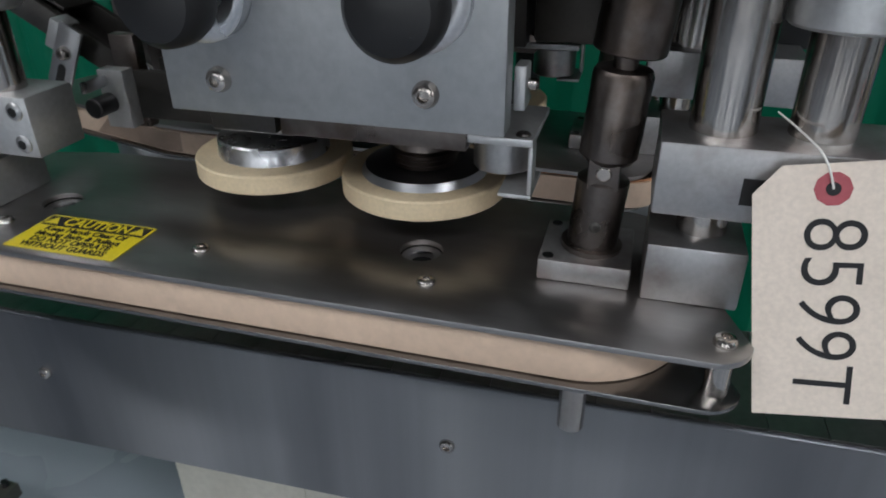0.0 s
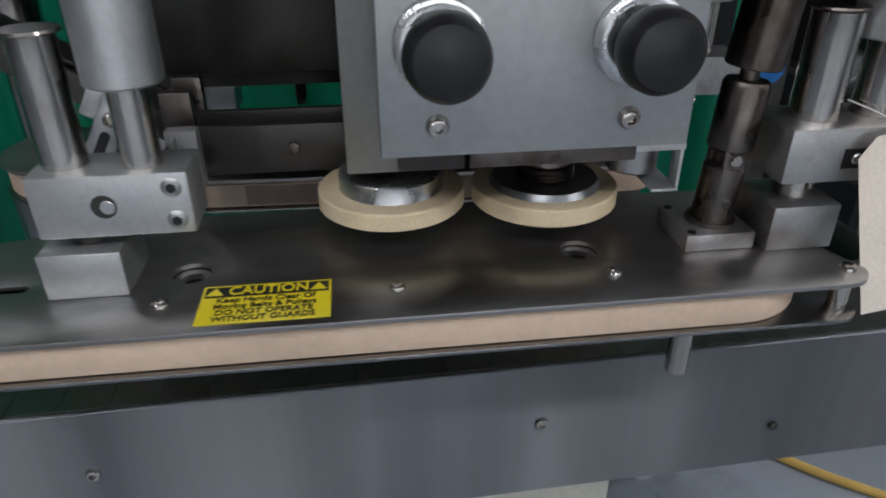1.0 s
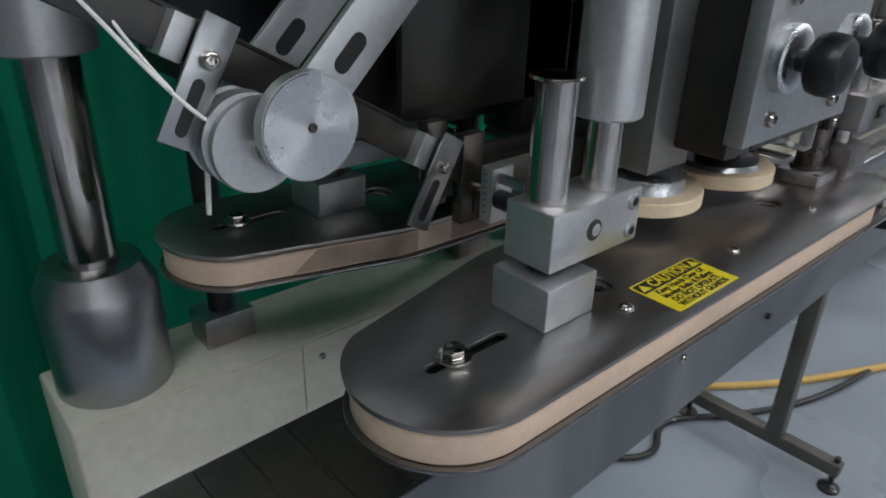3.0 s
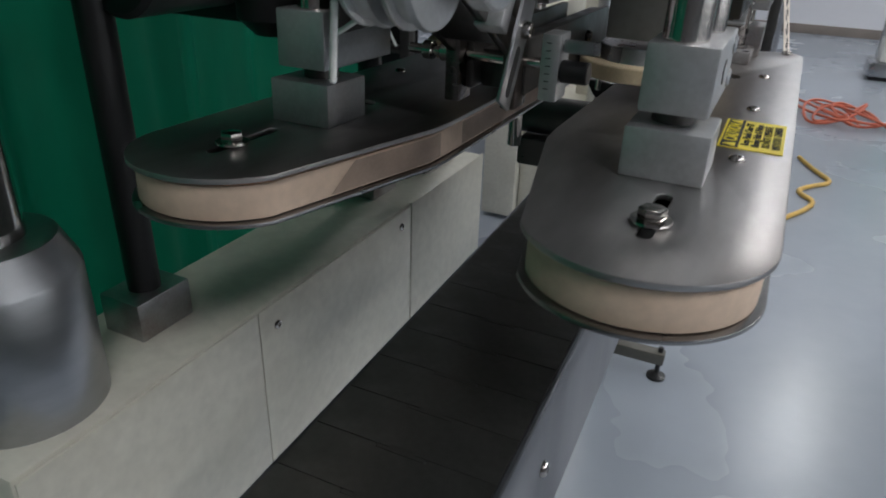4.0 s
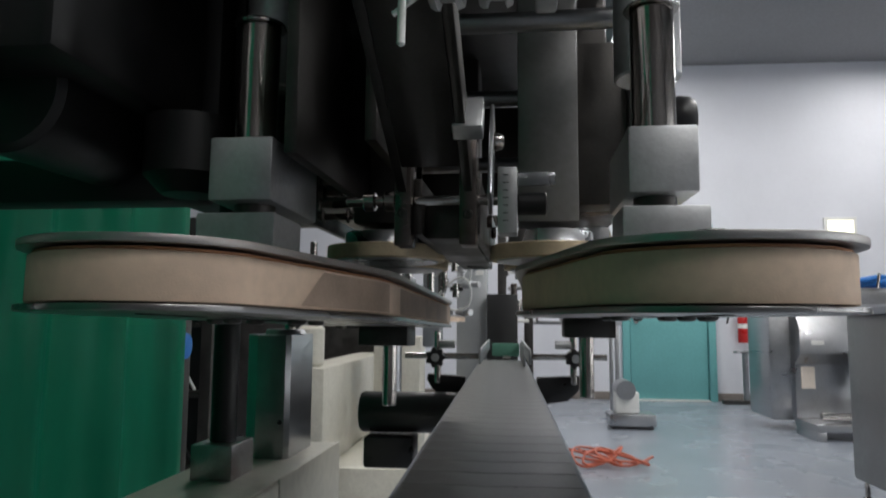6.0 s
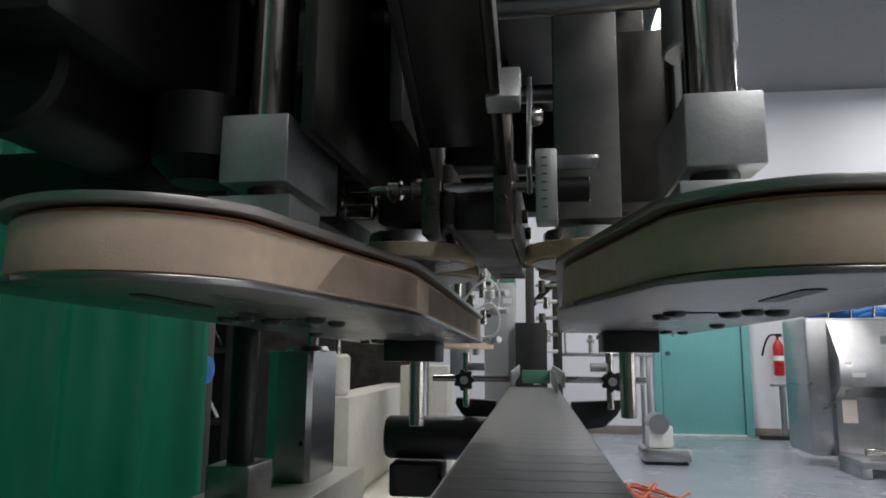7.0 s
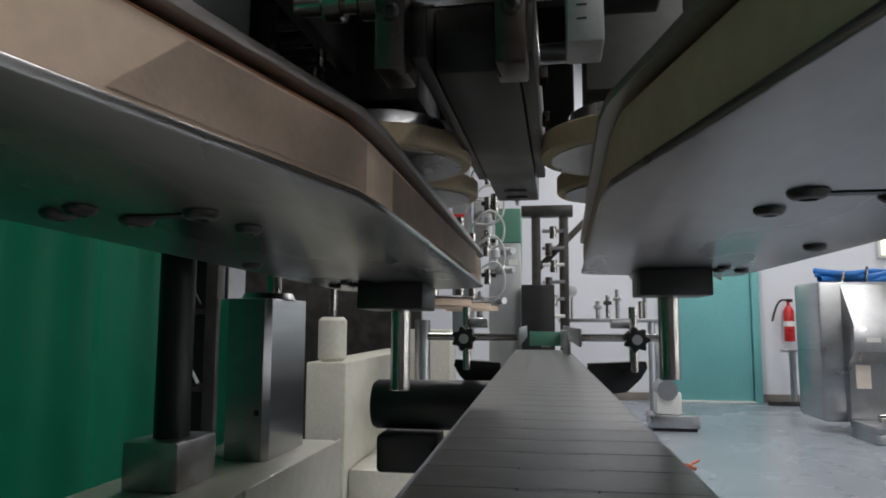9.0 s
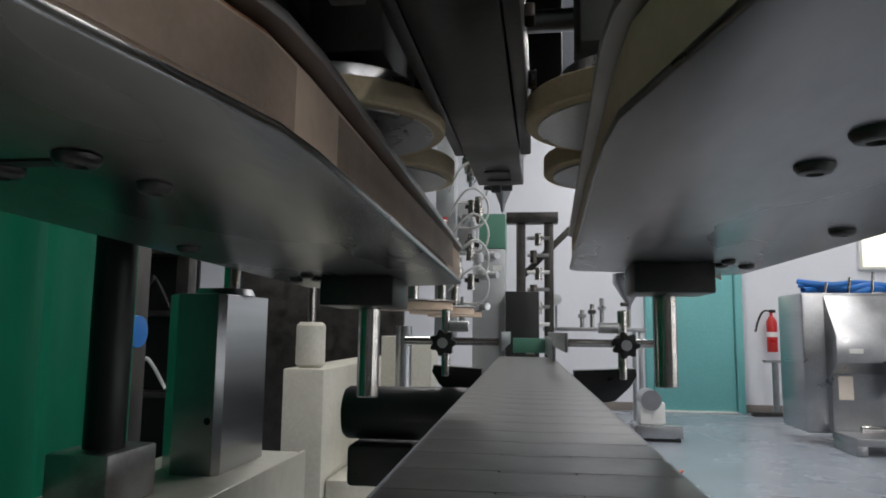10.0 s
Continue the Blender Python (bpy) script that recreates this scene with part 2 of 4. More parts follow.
# east, west and south walls are unseen and only close the room
solid("wall_east", box(7, 7.15, -5, 8.8, 0, 4.4, 0), DIM_WALL, "plain unseen closing wall, kept dark for reflections", "wall", kind="structure")
solid("wall_west", box(-6.15, -6, -5, 8.8, 0, 4.4, 0), DIM_WALL, "plain unseen closing wall, kept dark for reflections", "wall", kind="structure")
solid("wall_south", box(-6, 7, -5.15, -5, 0, 4.4, 0), DIM_WALL, "plain unseen closing wall, kept dark for reflections", "wall", kind="structure")
for nm in ("wall_north", "wall_east", "wall_west", "wall_south", "floor", "ceiling"):
    bpy.data.objects[nm].matrix_world = LINE
# made-up glowing panes, out of view, to streak the rail's reflections
for k, wy in enumerate((-3.2, -1.5, 0.4, 1.5, 3.6)):
    ew = thing("window_%d" % (k + 2), "tall glowing pane added out of view for rail reflections", "window", kind="structure", at=LINE @ Matrix.Translation((6.99, wy, 1.7)))
    part("window_frame", box(-0.04, 0.0, -0.34, 0.34, -1.3, 1.3, 0.006), WHITEP, ew)
    part("pane", box(-0.046, -0.041, -0.28, 0.28, -1.24, 1.24, 0.001), ADDED_GLOW, ew, "bright pane")
win = thing("window_1", "small daylit window high in the white wall", "window", kind="structure", at=LINE @ Matrix.Translation((4.25, 8.79, 2.04)))
part("window_frame", box(-0.20, 0.20, -0.03, 0.0, -0.30, 0.30, 0.006), WHITEP, win)
part("pane", box(-0.16, 0.16, -0.036, -0.031, -0.26, 0.26, 0.001), DAY, win, "bright pane")
solid("baseboard", box(-6, 7, 8.78, 8.797, 0, 0.10, 0.002), BASEB, "brown vinyl wall base", "baseboard", kind="structure").matrix_world = LINE

for lx, ly in TUBES:
    fx = thing("ceiling_light", "assumed white fluorescent ceiling fixture with lit tubes, out of view", "light", "ceiling lights", at=(lx, ly, 4.3))
    part("housing", box(-0.2, 0.2, -1.05, 1.05, 0.04, 0.1, 0.004), WHITEP, fx)
    for dx in (-0.1, 0.1):
        part("tube", rod((dx, -1.0, 0.015), (dx, 1.0, 0.015), 0.018, 12), GLOW, fx, "lit fluorescent tube")

door = thing("door_1", "closed teal painted steel door with small lit window", "door", kind="structure", at=LINE @ Matrix.Translation((2.095, 8.76, 0)))
part("leaf", box(-0.50, 0.46, -0.02, 0.02, 0.02, 2.14, 0.004), TEAL, door)
for nm, b in (("jamb", (-0.60, -0.51, -0.05, 0.03, 0, 2.25)), ("jamb", (0.47, 0.56, -0.05, 0.03, 0, 2.25)), ("head", (-0.51, 0.47, -0.05, 0.03, 2.15, 2.30))):
    part(nm, box(*b, 0.006), TEAL, door)
part("threshold", box(-0.51, 0.47, -0.06, 0.03, 0, 0.018, 0.003), WHITEP, door, "pale threshold strip")
part("pane", box(-0.28, 0.08, -0.026, -0.021, 1.56, 2.05, 0.001), DAY, door, "bright pane")
part("knob", lathe([(0, 0), (0.03, 0), (0.03, 0.008), (0.012, 0.012), (0.012, 0.035), (0.028, 0.045), (0.026, 0.065), (0, 0.07)], 20, pose(-0.43, -0.02, 1.0, 90)), CHROME, door, "chrome door knob")

# green curtain beside the machine, hanging in folds
bm = bmesh.new()
cols, rowsn = 260, 2
front = []
for i in range(cols + 1):
    s = i / cols
    y = -2.2 + s * 3.15
    fold = 0.026 * math.sin(y * 17 + 1.9 * math.sin(y * 4)) + 0.010 * math.sin(y * 43 + 2) + 0.004 * math.sin(y * 97)
    x = -0.655 + fold + (0.03 * max(0, y - 0.6))
    front.append([bm.verts.new((x + 0.25 * fold * (z < 1), y, z)) for z in (0.02, 0.8, 1.6, 2.4)])
for a, b in zip(front, front[1:]):
    for k in range(3):
        bm.faces.new((a[k], b[k], b[k + 1], a[k + 1]))
geo = bmesh.ops.solidify(bm, geom=bm.faces[:], thickness=0.003)
solid("curtain", bm, CURTAIN, "green vinyl strip curtain hanging in folds behind machine", "curtain")

# ---- conveyor ----
conv = thing("conveyor", "stainless table-top chain conveyor on tubular legs", "conveyor", at=LINE)
for sx, nm in ((1, "side_rail"), (-1, "side_rail")):
    o = [(sx * 0.0578, 0.8985), (sx * 0.0602, 0.8985), (sx * 0.0612, 0.8975), (sx * 0.0612, 0.752), (sx * 0.048, 0.752), (sx * 0.048, 0.755), (sx * 0.0585, 0.755), (sx * 0.0585, 0.8955), (sx * 0.0578, 0.8955)]
    mm = Matrix(((1, 0, 0, 0), (0, 0, 1, -0.75), (0, 1, 0, 0), (0, 0, 0, 1)))
    rail = part(nm, prism(o, 0, 2.27, 0.0, mm), RAIL, conv, "brushed stainless side rail with painted reflection bands")
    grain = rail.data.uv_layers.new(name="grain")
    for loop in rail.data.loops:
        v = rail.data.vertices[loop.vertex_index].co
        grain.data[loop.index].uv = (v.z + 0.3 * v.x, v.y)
part("bed", box(-0.056, 0.056, -0.75, 1.5, 0.872, 0.889, 0.001), DARK, conv)
for y in (-0.36, 0.017, 0.391, 0.77, 1.15):
    b = part("rail_bolt", caphead(0.0062, 0.004, pose(0.0612, y, 0.836, 0, 90, 0)), CHROME, conv)
for y in (-0.15, 0.62):
    part("cross_pin", rod((0.060, y, 0.80), (0.0655, y, 0.80), 0.0045), DARK, conv)
# legs
for y in (-0.68, 1.367):
    part("leg", box(-0.11, -0.07, y - 0.02, y + 0.02, 0.07, 0.755, 0.004), LEG, conv, "dark steel tube leg")
    part("foot_bar", box(-0.34, 0.075, y - 0.018, y + 0.018, 0.05, 0.086, 0.004), LEG, conv, "dark steel foot bar")
    for x in (-0.325, 0.062):
        part("foot", lathe([(0, 0), (0.026, 0), (0.026, 0.008), (0.007, 0.018), (0.007, 0.10), (0, 0.10)], 16, pose(x, y, 0)), PLASTIC, conv)

# ---- gripper belt units ----
def arc(cx, cy, r, a0, a1, n):
    return [(cx + r * math.cos(radians(a0 + (a1 - a0) * i / n)), cy + r * math.sin(radians(a0 + (a1 - a0) * i / n))) for i in range(n + 1)]


def grip_outline(g):
    """Plan of one belt unit: a round nose, a lead-in slant, a straight run, a far end; g grows it outwards."""
    o = arc(0.105, -0.004, 0.063 + g, -152, 0, 30)
    o += [(0.168 + g, 0.52)]
    o += arc(0.148, 0.548, 0.02 + g, 0, 80, 6)
    o += arc(0.042, 0.505, 0.022 + g, 100, 180, 6)
    o += [(0.015 - g, 0.13), (0.0165 - g * 0.9, 0.105)]
    return o


def belt_outline(g):
    """The belt's run: the same nose, lead-in and straight, but a round far pulley."""
    o = arc(0.105, -0.004, 0.063 + g, -152, 0, 30)
    o += arc(0.105, 0.484, 0.063 + g, 0, 90, 14)
    o += arc(0.060, 0.505, 0.042 + g, 90, 180, 8)
    o += [(0.015 - g, 0.13), (0.0165 - g * 0.9, 0.105)]
    return o


def circle(x, y, r, n=24):
    return [(x + r * math.cos(2 * math.pi * i / n), y + r * math.sin(2 * math.pi * i / n)) for i in range(n)]


def pierced(outline, holes, z0, z1):
    """A flat plate with holes cut through it."""
    own = bmesh.new()
    loops = []
    for pts in [outline] + holes:
        ring = [own.verts.new((x, y, z1)) for x, y in pts]
        loops.append([own.edges.new((ring[k], ring[(k + 1) % len(ring)])) for k in range(len(ring))])
    bmesh.ops.triangle_fill(own, use_beauty=True, use_dissolve=False, edges=[e for l in loops for e in l])
    for f in own.faces:
        if f.normal.z < 0:
            f.normal_flip()
    ret = bmesh.ops.extrude_face_region(own, geom=own.faces[:])
    for v in [g for g in ret["geom"] if isinstance(g, bmesh.types.BMVert)]:
        v.co.z = z0
    bmesh.ops.recalc_face_normals(own, faces=own.faces)
    rim = [e for e in own.edges if len(e.link_faces) == 2 and e.calc_face_angle(0) > 1.2]
    bmesh.ops.bevel(own, geom=rim, offset=0.0005, segments=2, affect="EDGES", profile=0.5)
    return own


def slot(y0, y1, r, x, n=8):
    return arc(x, y1, r, 0, 180, n) + arc(x, y0, r, 180, 360, n)


def grip_unit(side, dz, mid=AX, dy=0.0, droop=0.0):
    lab = "grip belt unit with stainless plates and tan belt, clamped on posts"
    pivot = Matrix.Translation((0, -0.07, TOP))
    u = thing("grip_belt_unit", lab, "belt unit", "grip belt units", at=Matrix.Translation((0, dy, 0)) @ pivot @ Matrix.Rotation(radians(droop), 4, "X") @ pivot.inverted())
    z = TOP + dz
    cx = lambda x: x if side > 0 else 2 * mid - x
    flip = lambda pts, s: pts if s > 0 else [(2 * mid - x, y) for x, y in pts][::-1]
    span = lambda a, b: (min(cx(a), cx(b)), max(cx(a), cx(b)))
    HOLES = ((0.103, 0.392), (0.101, 0.138))
    cuts = [flip(circle(x, y, 0.0125), side) for x, y in HOLES] + [flip(slot(-0.019, 0.037, 0.0042, 0.107), side)]
    part("top_plate", pierced(flip(grip_outline(0.0), side), cuts, z - 0.0035, z), PLATE, u, "stained stainless cover plate")
    part("belt_core", prism(flip(belt_outline(-0.014), side), z - 0.0280, z - 0.0086), BLACK, u)
    part("belt", pierced(flip(belt_outline(-0.0045), side), [flip(belt_outline(-0.0095), side)], z - 0.0272, z - 0.0062), BELT, u, "tan fabric-faced drive belt")
    part("belt_edge", pierced(flip(belt_outline(-0.006), side), [flip(belt_outline(-0.0085), side)], z - 0.0061, z - 0.0046), BELT_EDGE, u, "orange belt edge")
    part("bottom_plate", prism(flip(grip_outline(-0.0005), side), z - 0.0310, z - 0.0282, 0.0006), UNDER, u, "stainless lower flange plate, dimmed for its underside")
    part("slot", prism(flip(slot(-0.017, 0.036, 0.0045, 0.107), side), z - 0.0316, z - 0.0311), BLACK, u, "dark tension slot")
    part("slot", prism(flip([(b, a) for a, b in slot(0.084, 0.110, 0.0032, 0.125)][::-1], side), z - 0.0316, z - 0.0311), BLACK, u, "dark tension slot")
    part("slot", prism(flip([(b, a) for a, b in slot(0.098, 0.122, 0.0035, 0.460)][::-1], side), z - 0.0316, z - 0.0311), BLACK, u, "dark tension slot")
    bolt = part("tension_bolt", hexbolt(0.0072, 0.0058, pose(cx(0.107), -0.002, z + 0.0022, 0, 0, 12)), CHROME, u, "hex tension bolt")
    part("washer", lathe([(0, 0), (0.0105, 0), (0.0108, 0.0008), (0.0105, 0.0018), (0, 0.0018)], 28, pose(cx(0.107), -0.002, z + 0.0004)), CHROME, bolt)
    for y in (0.126, 0.267, 0.405):
        part("plate_screw", caphead(0.0054, 0.0026, pose(cx(0.136), y, z)), CHROME, u)
    part("plate_screw", caphead(0.0058, 0.004, pose(cx(0.151), 0.555, z)), CHROME, u)
    part("corner_post", rod((cx(0.151), 0.555, z - 0.0285), (cx(0.151), 0.555, z - 0.0036), 0.006), CHROME, u)
    for x, y in HOLES:
        part("bearing_ring", lathe([(0.0070, -0.0040), (0.0120, -0.0040), (0.0123, -0.0055), (0.0123, -0.0084), (0.0070, -0.0084)], 28, pose(cx(x), y, z)), RUSTY, u, "stained bearing ring in the hole")
    for x, y, r in ((0.142, 0.293, 0.0062), (0.079, 0.155, 0.0058), (0.081, 0.120, 0.0066), (0.113, 0.130, 0.0066), (0.119, 0.106, 0.0060), (0.133, 0.113, 0.0066), (0.147, 0.470, 0.0058), (0.126, 0.436, 0.0050), (0.127, 0.460, 0.0050)):
        part("bottom_screw", caphead(r, 0.003, pose(cx(x), y, z - 0.0311, 180)), DARK, u)
    # pin hanging under the far end
    part("post_block", box(*span(0.064, 0.120), 0.447, 0.505, z - 0.053, z - 0.0312, 0.0015), DARK, u)
    part("guide_post", rod((cx(0.091), 0.486, z - 0.122), (cx(0.091), 0.486, z - 0.052), 0.0085), CHROME, u, "hanging ground steel pin")
    # near clamp
    part("foot_block", box(*span(0.0755, 0.1235), 0.0585, 0.106, z, z + 0.030, 0.0014), ALU, u, "milled aluminium foot block")
    part("stub", rod((cx(0.098), 0.084, z + 0.029), (cx(0.098), 0.084, z + 0.039), 0.0125), DARK, u)
    cl = part("clamp_block", box(*span(0.080, 0.119), 0.0625, 0.151, z + 0.038, z + 0.0765, 0.0016), ALU, u, "milled aluminium clamp block")
    for zz in (0.047, 0.0675):
        sc = part("clamp_screw", caphead(0.0058, 0.002, pose(cx(0.119), 0.1415, z + zz, 0, 90 * side, 0)), STEEL, cl)
        part("socket", lathe([(0, 0), (0.0032, 0), (0.0032, 0.0006), (0, 0.0006)], 6, pose(cx(0.1206), 0.1415, z + zz, 0, 90 * side, 0)), BLACK, sc)
    part("cross_hole", lathe([(0, 0), (0.0072, 0), (0.0072, 0.0006), (0, 0.0006)], 20, pose(cx(0.1189), 0.1025, z + 0.0575, 0, 90 * side, 0)), DARK, cl)
    part("cross_pin", rod((cx(0.115), 0.1045, z + 0.057), (cx(0.1199), 0.1045, z + 0.057), 0.0046), ALU, cl)
    pst = part("post", rod((cx(0.0975), 0.0795, z + 0.076), (cx(0.0975), 0.0795, z + 0.151), 0.0128), CHROME, u, "ground steel post")
    part("cap", lathe([(0, 0), (0.0158, 0), (0.0164, 0.0008), (0.0158, 0.0022), (0, 0.0022)], 28, pose(cx(0.0975), 0.0795, z + 0.151)), CHROME, pst)
    part("post", rod((cx(0.1025), 0.124, z + 0.076), (cx(0.1025), 0.124, z + 0.36), 0.0112), CHROME, u, "ground steel post")
    part("bushing", rod((cx(0.1025), 0.124, z + 0.124), (cx(0.1025), 0.124, z + 0.34), 0.0215, 32, 0.0015), ALU, u, "bright aluminium bushing")
    # far clamp
    part("foot_block", box(*span(0.073, 0.1225), 0.515, 0.562, z, z + 0.032, 0.0014), RUSTY, u, "rust-stained steel foot block")
    part("stub", rod((cx(0.097), 0.541, z + 0.031), (cx(0.097), 0.541, z + 0.050), 0.0125), CHROME, u)
    cl = part("clamp_block", box(*span(0.072, 0.123), 0.514, 0.628, z + 0.0485, z + 0.085, 0.0016), RUSTY, u, "rust-edged steel clamp block")
    part("cross_hole", box(*span(0.1225, 0.1236), 0.552, 0.566, z + 0.058, z + 0.071, 0), BLACK, cl)
    part("cross_pin", rod((cx(0.118), 0.561, z + 0.0645), (cx(0.125), 0.561, z + 0.0645), 0.0036), RUSTY, cl)
    pst = part("post", rod((cx(0.097), 0.542, z + 0.0845), (cx(0.097), 0.542, z + 0.152), 0.0155), CHROME, u, "oil-stained steel post")
    part("cap", lathe([(0, 0), (0.0168, 0), (0.0174, 0.0008), (0.0168, 0.002), (0, 0.002)], 28, pose(cx(0.097), 0.542, z + 0.152)), OILY, pst)
    part("post", rod((cx(0.096), 0.585, z + 0.0845), (cx(0.096), 0.585, z + 0.36), 0.0145), CHROME, u, "oil-stained steel post")
    part("bushing", rod((cx(0.096), 0.585, z + 0.134), (cx(0.096), 0.585, z + 0.36), 0.026, 32, 0.0015), ALU, u, "bright aluminium bushing")
    # universal joint drive
    part("joint_flange", box(*span(0.068, 0.117), 0.461, 0.5095, z, z + 0.0125, 0.0014), RUSTY, u, "rust-stained bearing flange")
    for x in (0.073, 0.112):
        part("flange_screw", lathe([(0, 0), (0.003, 0), (0.003, 0.0006), (0, 0.0006)], 14, pose(cx(x), 0.466, z + 0.0125)), BLACK, u)
    j = part("drive_joint", lathe([(0, 0), (0.0165, 0), (0.0165, 0.003), (0.0135, 0.0035), (0.0135, 0.040), (0.0125, 0.041), (0.007, 0.043), (0.007, 0.049), (0.0125, 0.051), (0.0148, 0.054), (0.0148, 0.095), (0.0135, 0.0975), (0.006, 0.098), (0.006, 0.110), (0, 0.110)], 32, Matrix.Translation((cx(0.0945), 0.487, z + 0.0125)) @ pose(0, 0, 0, -4, 0, 0)), OILY, u, "oily universal joint shaft")
    for dx in (-0.009, 0.009):
        part("joint_fork", box(cx(0.0945) + dx - 0.003, cx(0.0945) + dx + 0.003, 0.482, 0.498, z + 0.050, z + 0.070, 0.0012), OILY, j)
    part("joint_pin", rod((cx(0.0945) + 0.0143, 0.490, z + 0.060), (cx(0.0945) - 0.0143, 0.490, z + 0.060), 0.004), CHROME, j)
    part("joint_pin", caphead(0.0032, 0.0012, pose(cx(0.108), 0.4885, z + 0.03, 0, 90 * side, 0)), DARK, j)
    part("drive_shaft", rod((cx(0.0945), 0.495, z + 0.118), (cx(0.0945), 0.520, z + 0.33), 0.0175), OILY, u, "dark drive shaft sleeve")
    return u


def worn_band(u, mid, z):
    """A dark worn stretch of belt face on the lead-in slant and the straight run."""
    a, b, c = Vector((0.0429, 0.012)), Vector((0.0205, 0.105)), Vector((0.0195, 0.44))
    n = Vector((-0.0006, 0.0))
    bm = bmesh.new()
    run = [(a + n, 0.0, 1.0), (a.lerp(b, 0.22) + n, 0.0, 0.0), (b + n, 0.0, 0.0), (c + n, 0.0, 0.0)]
    lo, hi = [], []
    for p, s0, s1 in run:
        x = 2 * mid - p.x
        lo.append(bm.verts.new((x, p.y, z - 0.0258)))
        hi.append(bm.verts.new((x, p.y + 0.020 * (1 - s1) * (p.y < 0.02), z - (0.0258 if s1 else 0.0076))))
    for k in range(3):
        if k == 0:
            bm.faces.new((lo[0], lo[1], hi[1]))
        else:
            bm.faces.new((lo[k], lo[k + 1], hi[k + 1], hi[k]))
    bmesh.ops.recalc_face_normals(bm, faces=bm.faces)
    part("worn_band", bm, WORN, u, "dark worn stretch of belt")


right_unit = grip_unit(1, 0.0)
worn_band(grip_unit(-1, 0.0, -0.023, -0.010, -1.2), -0.023, TOP)

# caution decal on the right cover plate
dec = thing("caution_decal", "yellow and black caution label stuck on the steel plate", "label", at=pose(0.1415, 0.188, TOP, 0, 0, 90))
part("decal_sheet", box(-0.0385, 0.0385, -0.0205, 0.0205, 0.0002, 0.0006, 0), YELLOW, dec)
part("header", box(-0.0370, 0.0370, 0.0075, 0.0190, 0.0006, 0.0008, 0), INK, dec, "black header band")
bm = words("CAUTION", 0.0125, pose(0.001, 0.0133, 0.0010), bold=0.0002, squeeze=0.85)
part("header_text", bm, YELLOW, dec)
for x in (-0.031, 0.031):
    part("warning_triangle", prism([(x - 0.005, 0.0095), (x + 0.005, 0.0095), (x, 0.0177)], 0.0008, 0.0011), YELLOW, dec)
bm = bmesh.new()
for i, (tx, sz) in enumerate((("Keep Hands Clear Of", 0.0072), ("Moving Belts & Pulleys", 0.0072), ("DO NOT OPERATE", 0.0072), ("WITHOUT GUARDS", 0.0072))):
    words(tx, sz, pose(0, 0.0035 - i * 0.0065, 0.0008), bm, bold=0.00012, squeeze=0.92)
part("body_text", bm, INK, dec)

# inventory tag tied to the far clamp
tag_up = Vector((-0.023, -0.018, 0.104)).normalized()
tag_right = Vector((0.02, 1, 0.18)).cross(tag_up).cross(tag_up).normalized() * -1
tag_out = tag_right.cross(tag_up)
tag_m = Matrix((tag_right, tag_up, tag_out)).transposed().to_4x4()
tag_m.translation = (0.1425, 0.596, 1.066)
tag = thing("inventory_tag", "manila shipping tag with handwritten 8599T on clamp post", "tag", at=tag_m)
w2, h2 = 0.0335, 0.0590
o = [(-w2, -h2), (w2, -h2), (w2, h2 - 0.012), (w2 - 0.012, h2), (-w2 + 0.012, h2), (-w2, h2 - 0.012)]
part("card", prism(o, 0, 0.0005), PAPER, tag)
part("reinforcement", lathe([(0.0028, 0), (0.0075, 0), (0.0075, 0.0003), (0.0028, 0.0003)], 10, pose(-0.002, h2 - 0.011, 0.0005)), PINK, tag, "red paper eyelet patch")
part("eyelet", lathe([(0, 0), (0.003, 0), (0.003, 0.0003), (0, 0.0003)], 14, pose(-0.002, h2 - 0.011, 0.00075)), INK, tag)
part("handwriting", words("8599T", 0.036, pose(-0.004, -0.008, 0.0007, 0, 0, -93), bold=-0.0004, squeeze=0.95), INK, tag, "black marker handwriting")
part("tie_wire", tube([(-0.002, h2 - 0.011, 0.001), (-0.004, h2 + 0.002, 0.004), (-0.012, h2 + 0.012, -0.012), (-0.02, h2 + 0.02, -0.03)], 0.0005), WHITEP, tag)

# ---- spindle heads with rubber discs ----
def disc(u, x, y, z, r, plain):
    d = part("tightening_disc", lathe([(0.02, 0), (r - 0.001, 0), (r, 0.001), (r, 0.0115), (r - 0.001, 0.0125), (0.02, 0.0125)], 56, pose(x, y, z)), RUBBER, u, "cream rubber tightening disc")
    if plain:
        part("hub", lathe([(0, -0.001), (r - 0.006, -0.001), (r - 0.006, 0), (r - 0.0150, 0.0125), (r - 0.0155, 0.0235), (r - 0.0165, 0.0245), (0.020, 0.0245), (0, 0.0245)], 48, pose(x, y, z)), TURNED_HUB, d, "turned aluminium hub")
    else:
        part("hub", lathe([(0, -0.001), (r - 0.006, -0.001), (r - 0.006, 0), (r - 0.013, 0.0135), (r - 0.015, 0.017), (0.022, 0.018), (0, 0.018)], 48, pose(x, y, z)), STEEL, d, "flat steel hub")
        prof = [(0, 0.018)]
        for k in range(4):
            prof += [(0.021, 0.0185 + k * 0.003), (0.019, 0.020 + k * 0.003)]
        prof += [(0.0185, 0.031), (0.0185, 0.05), (0, 0.05)]
        part("threaded_collar", lathe(prof, 40, pose(x, y, z)), OILY, d, "dark threaded collar")


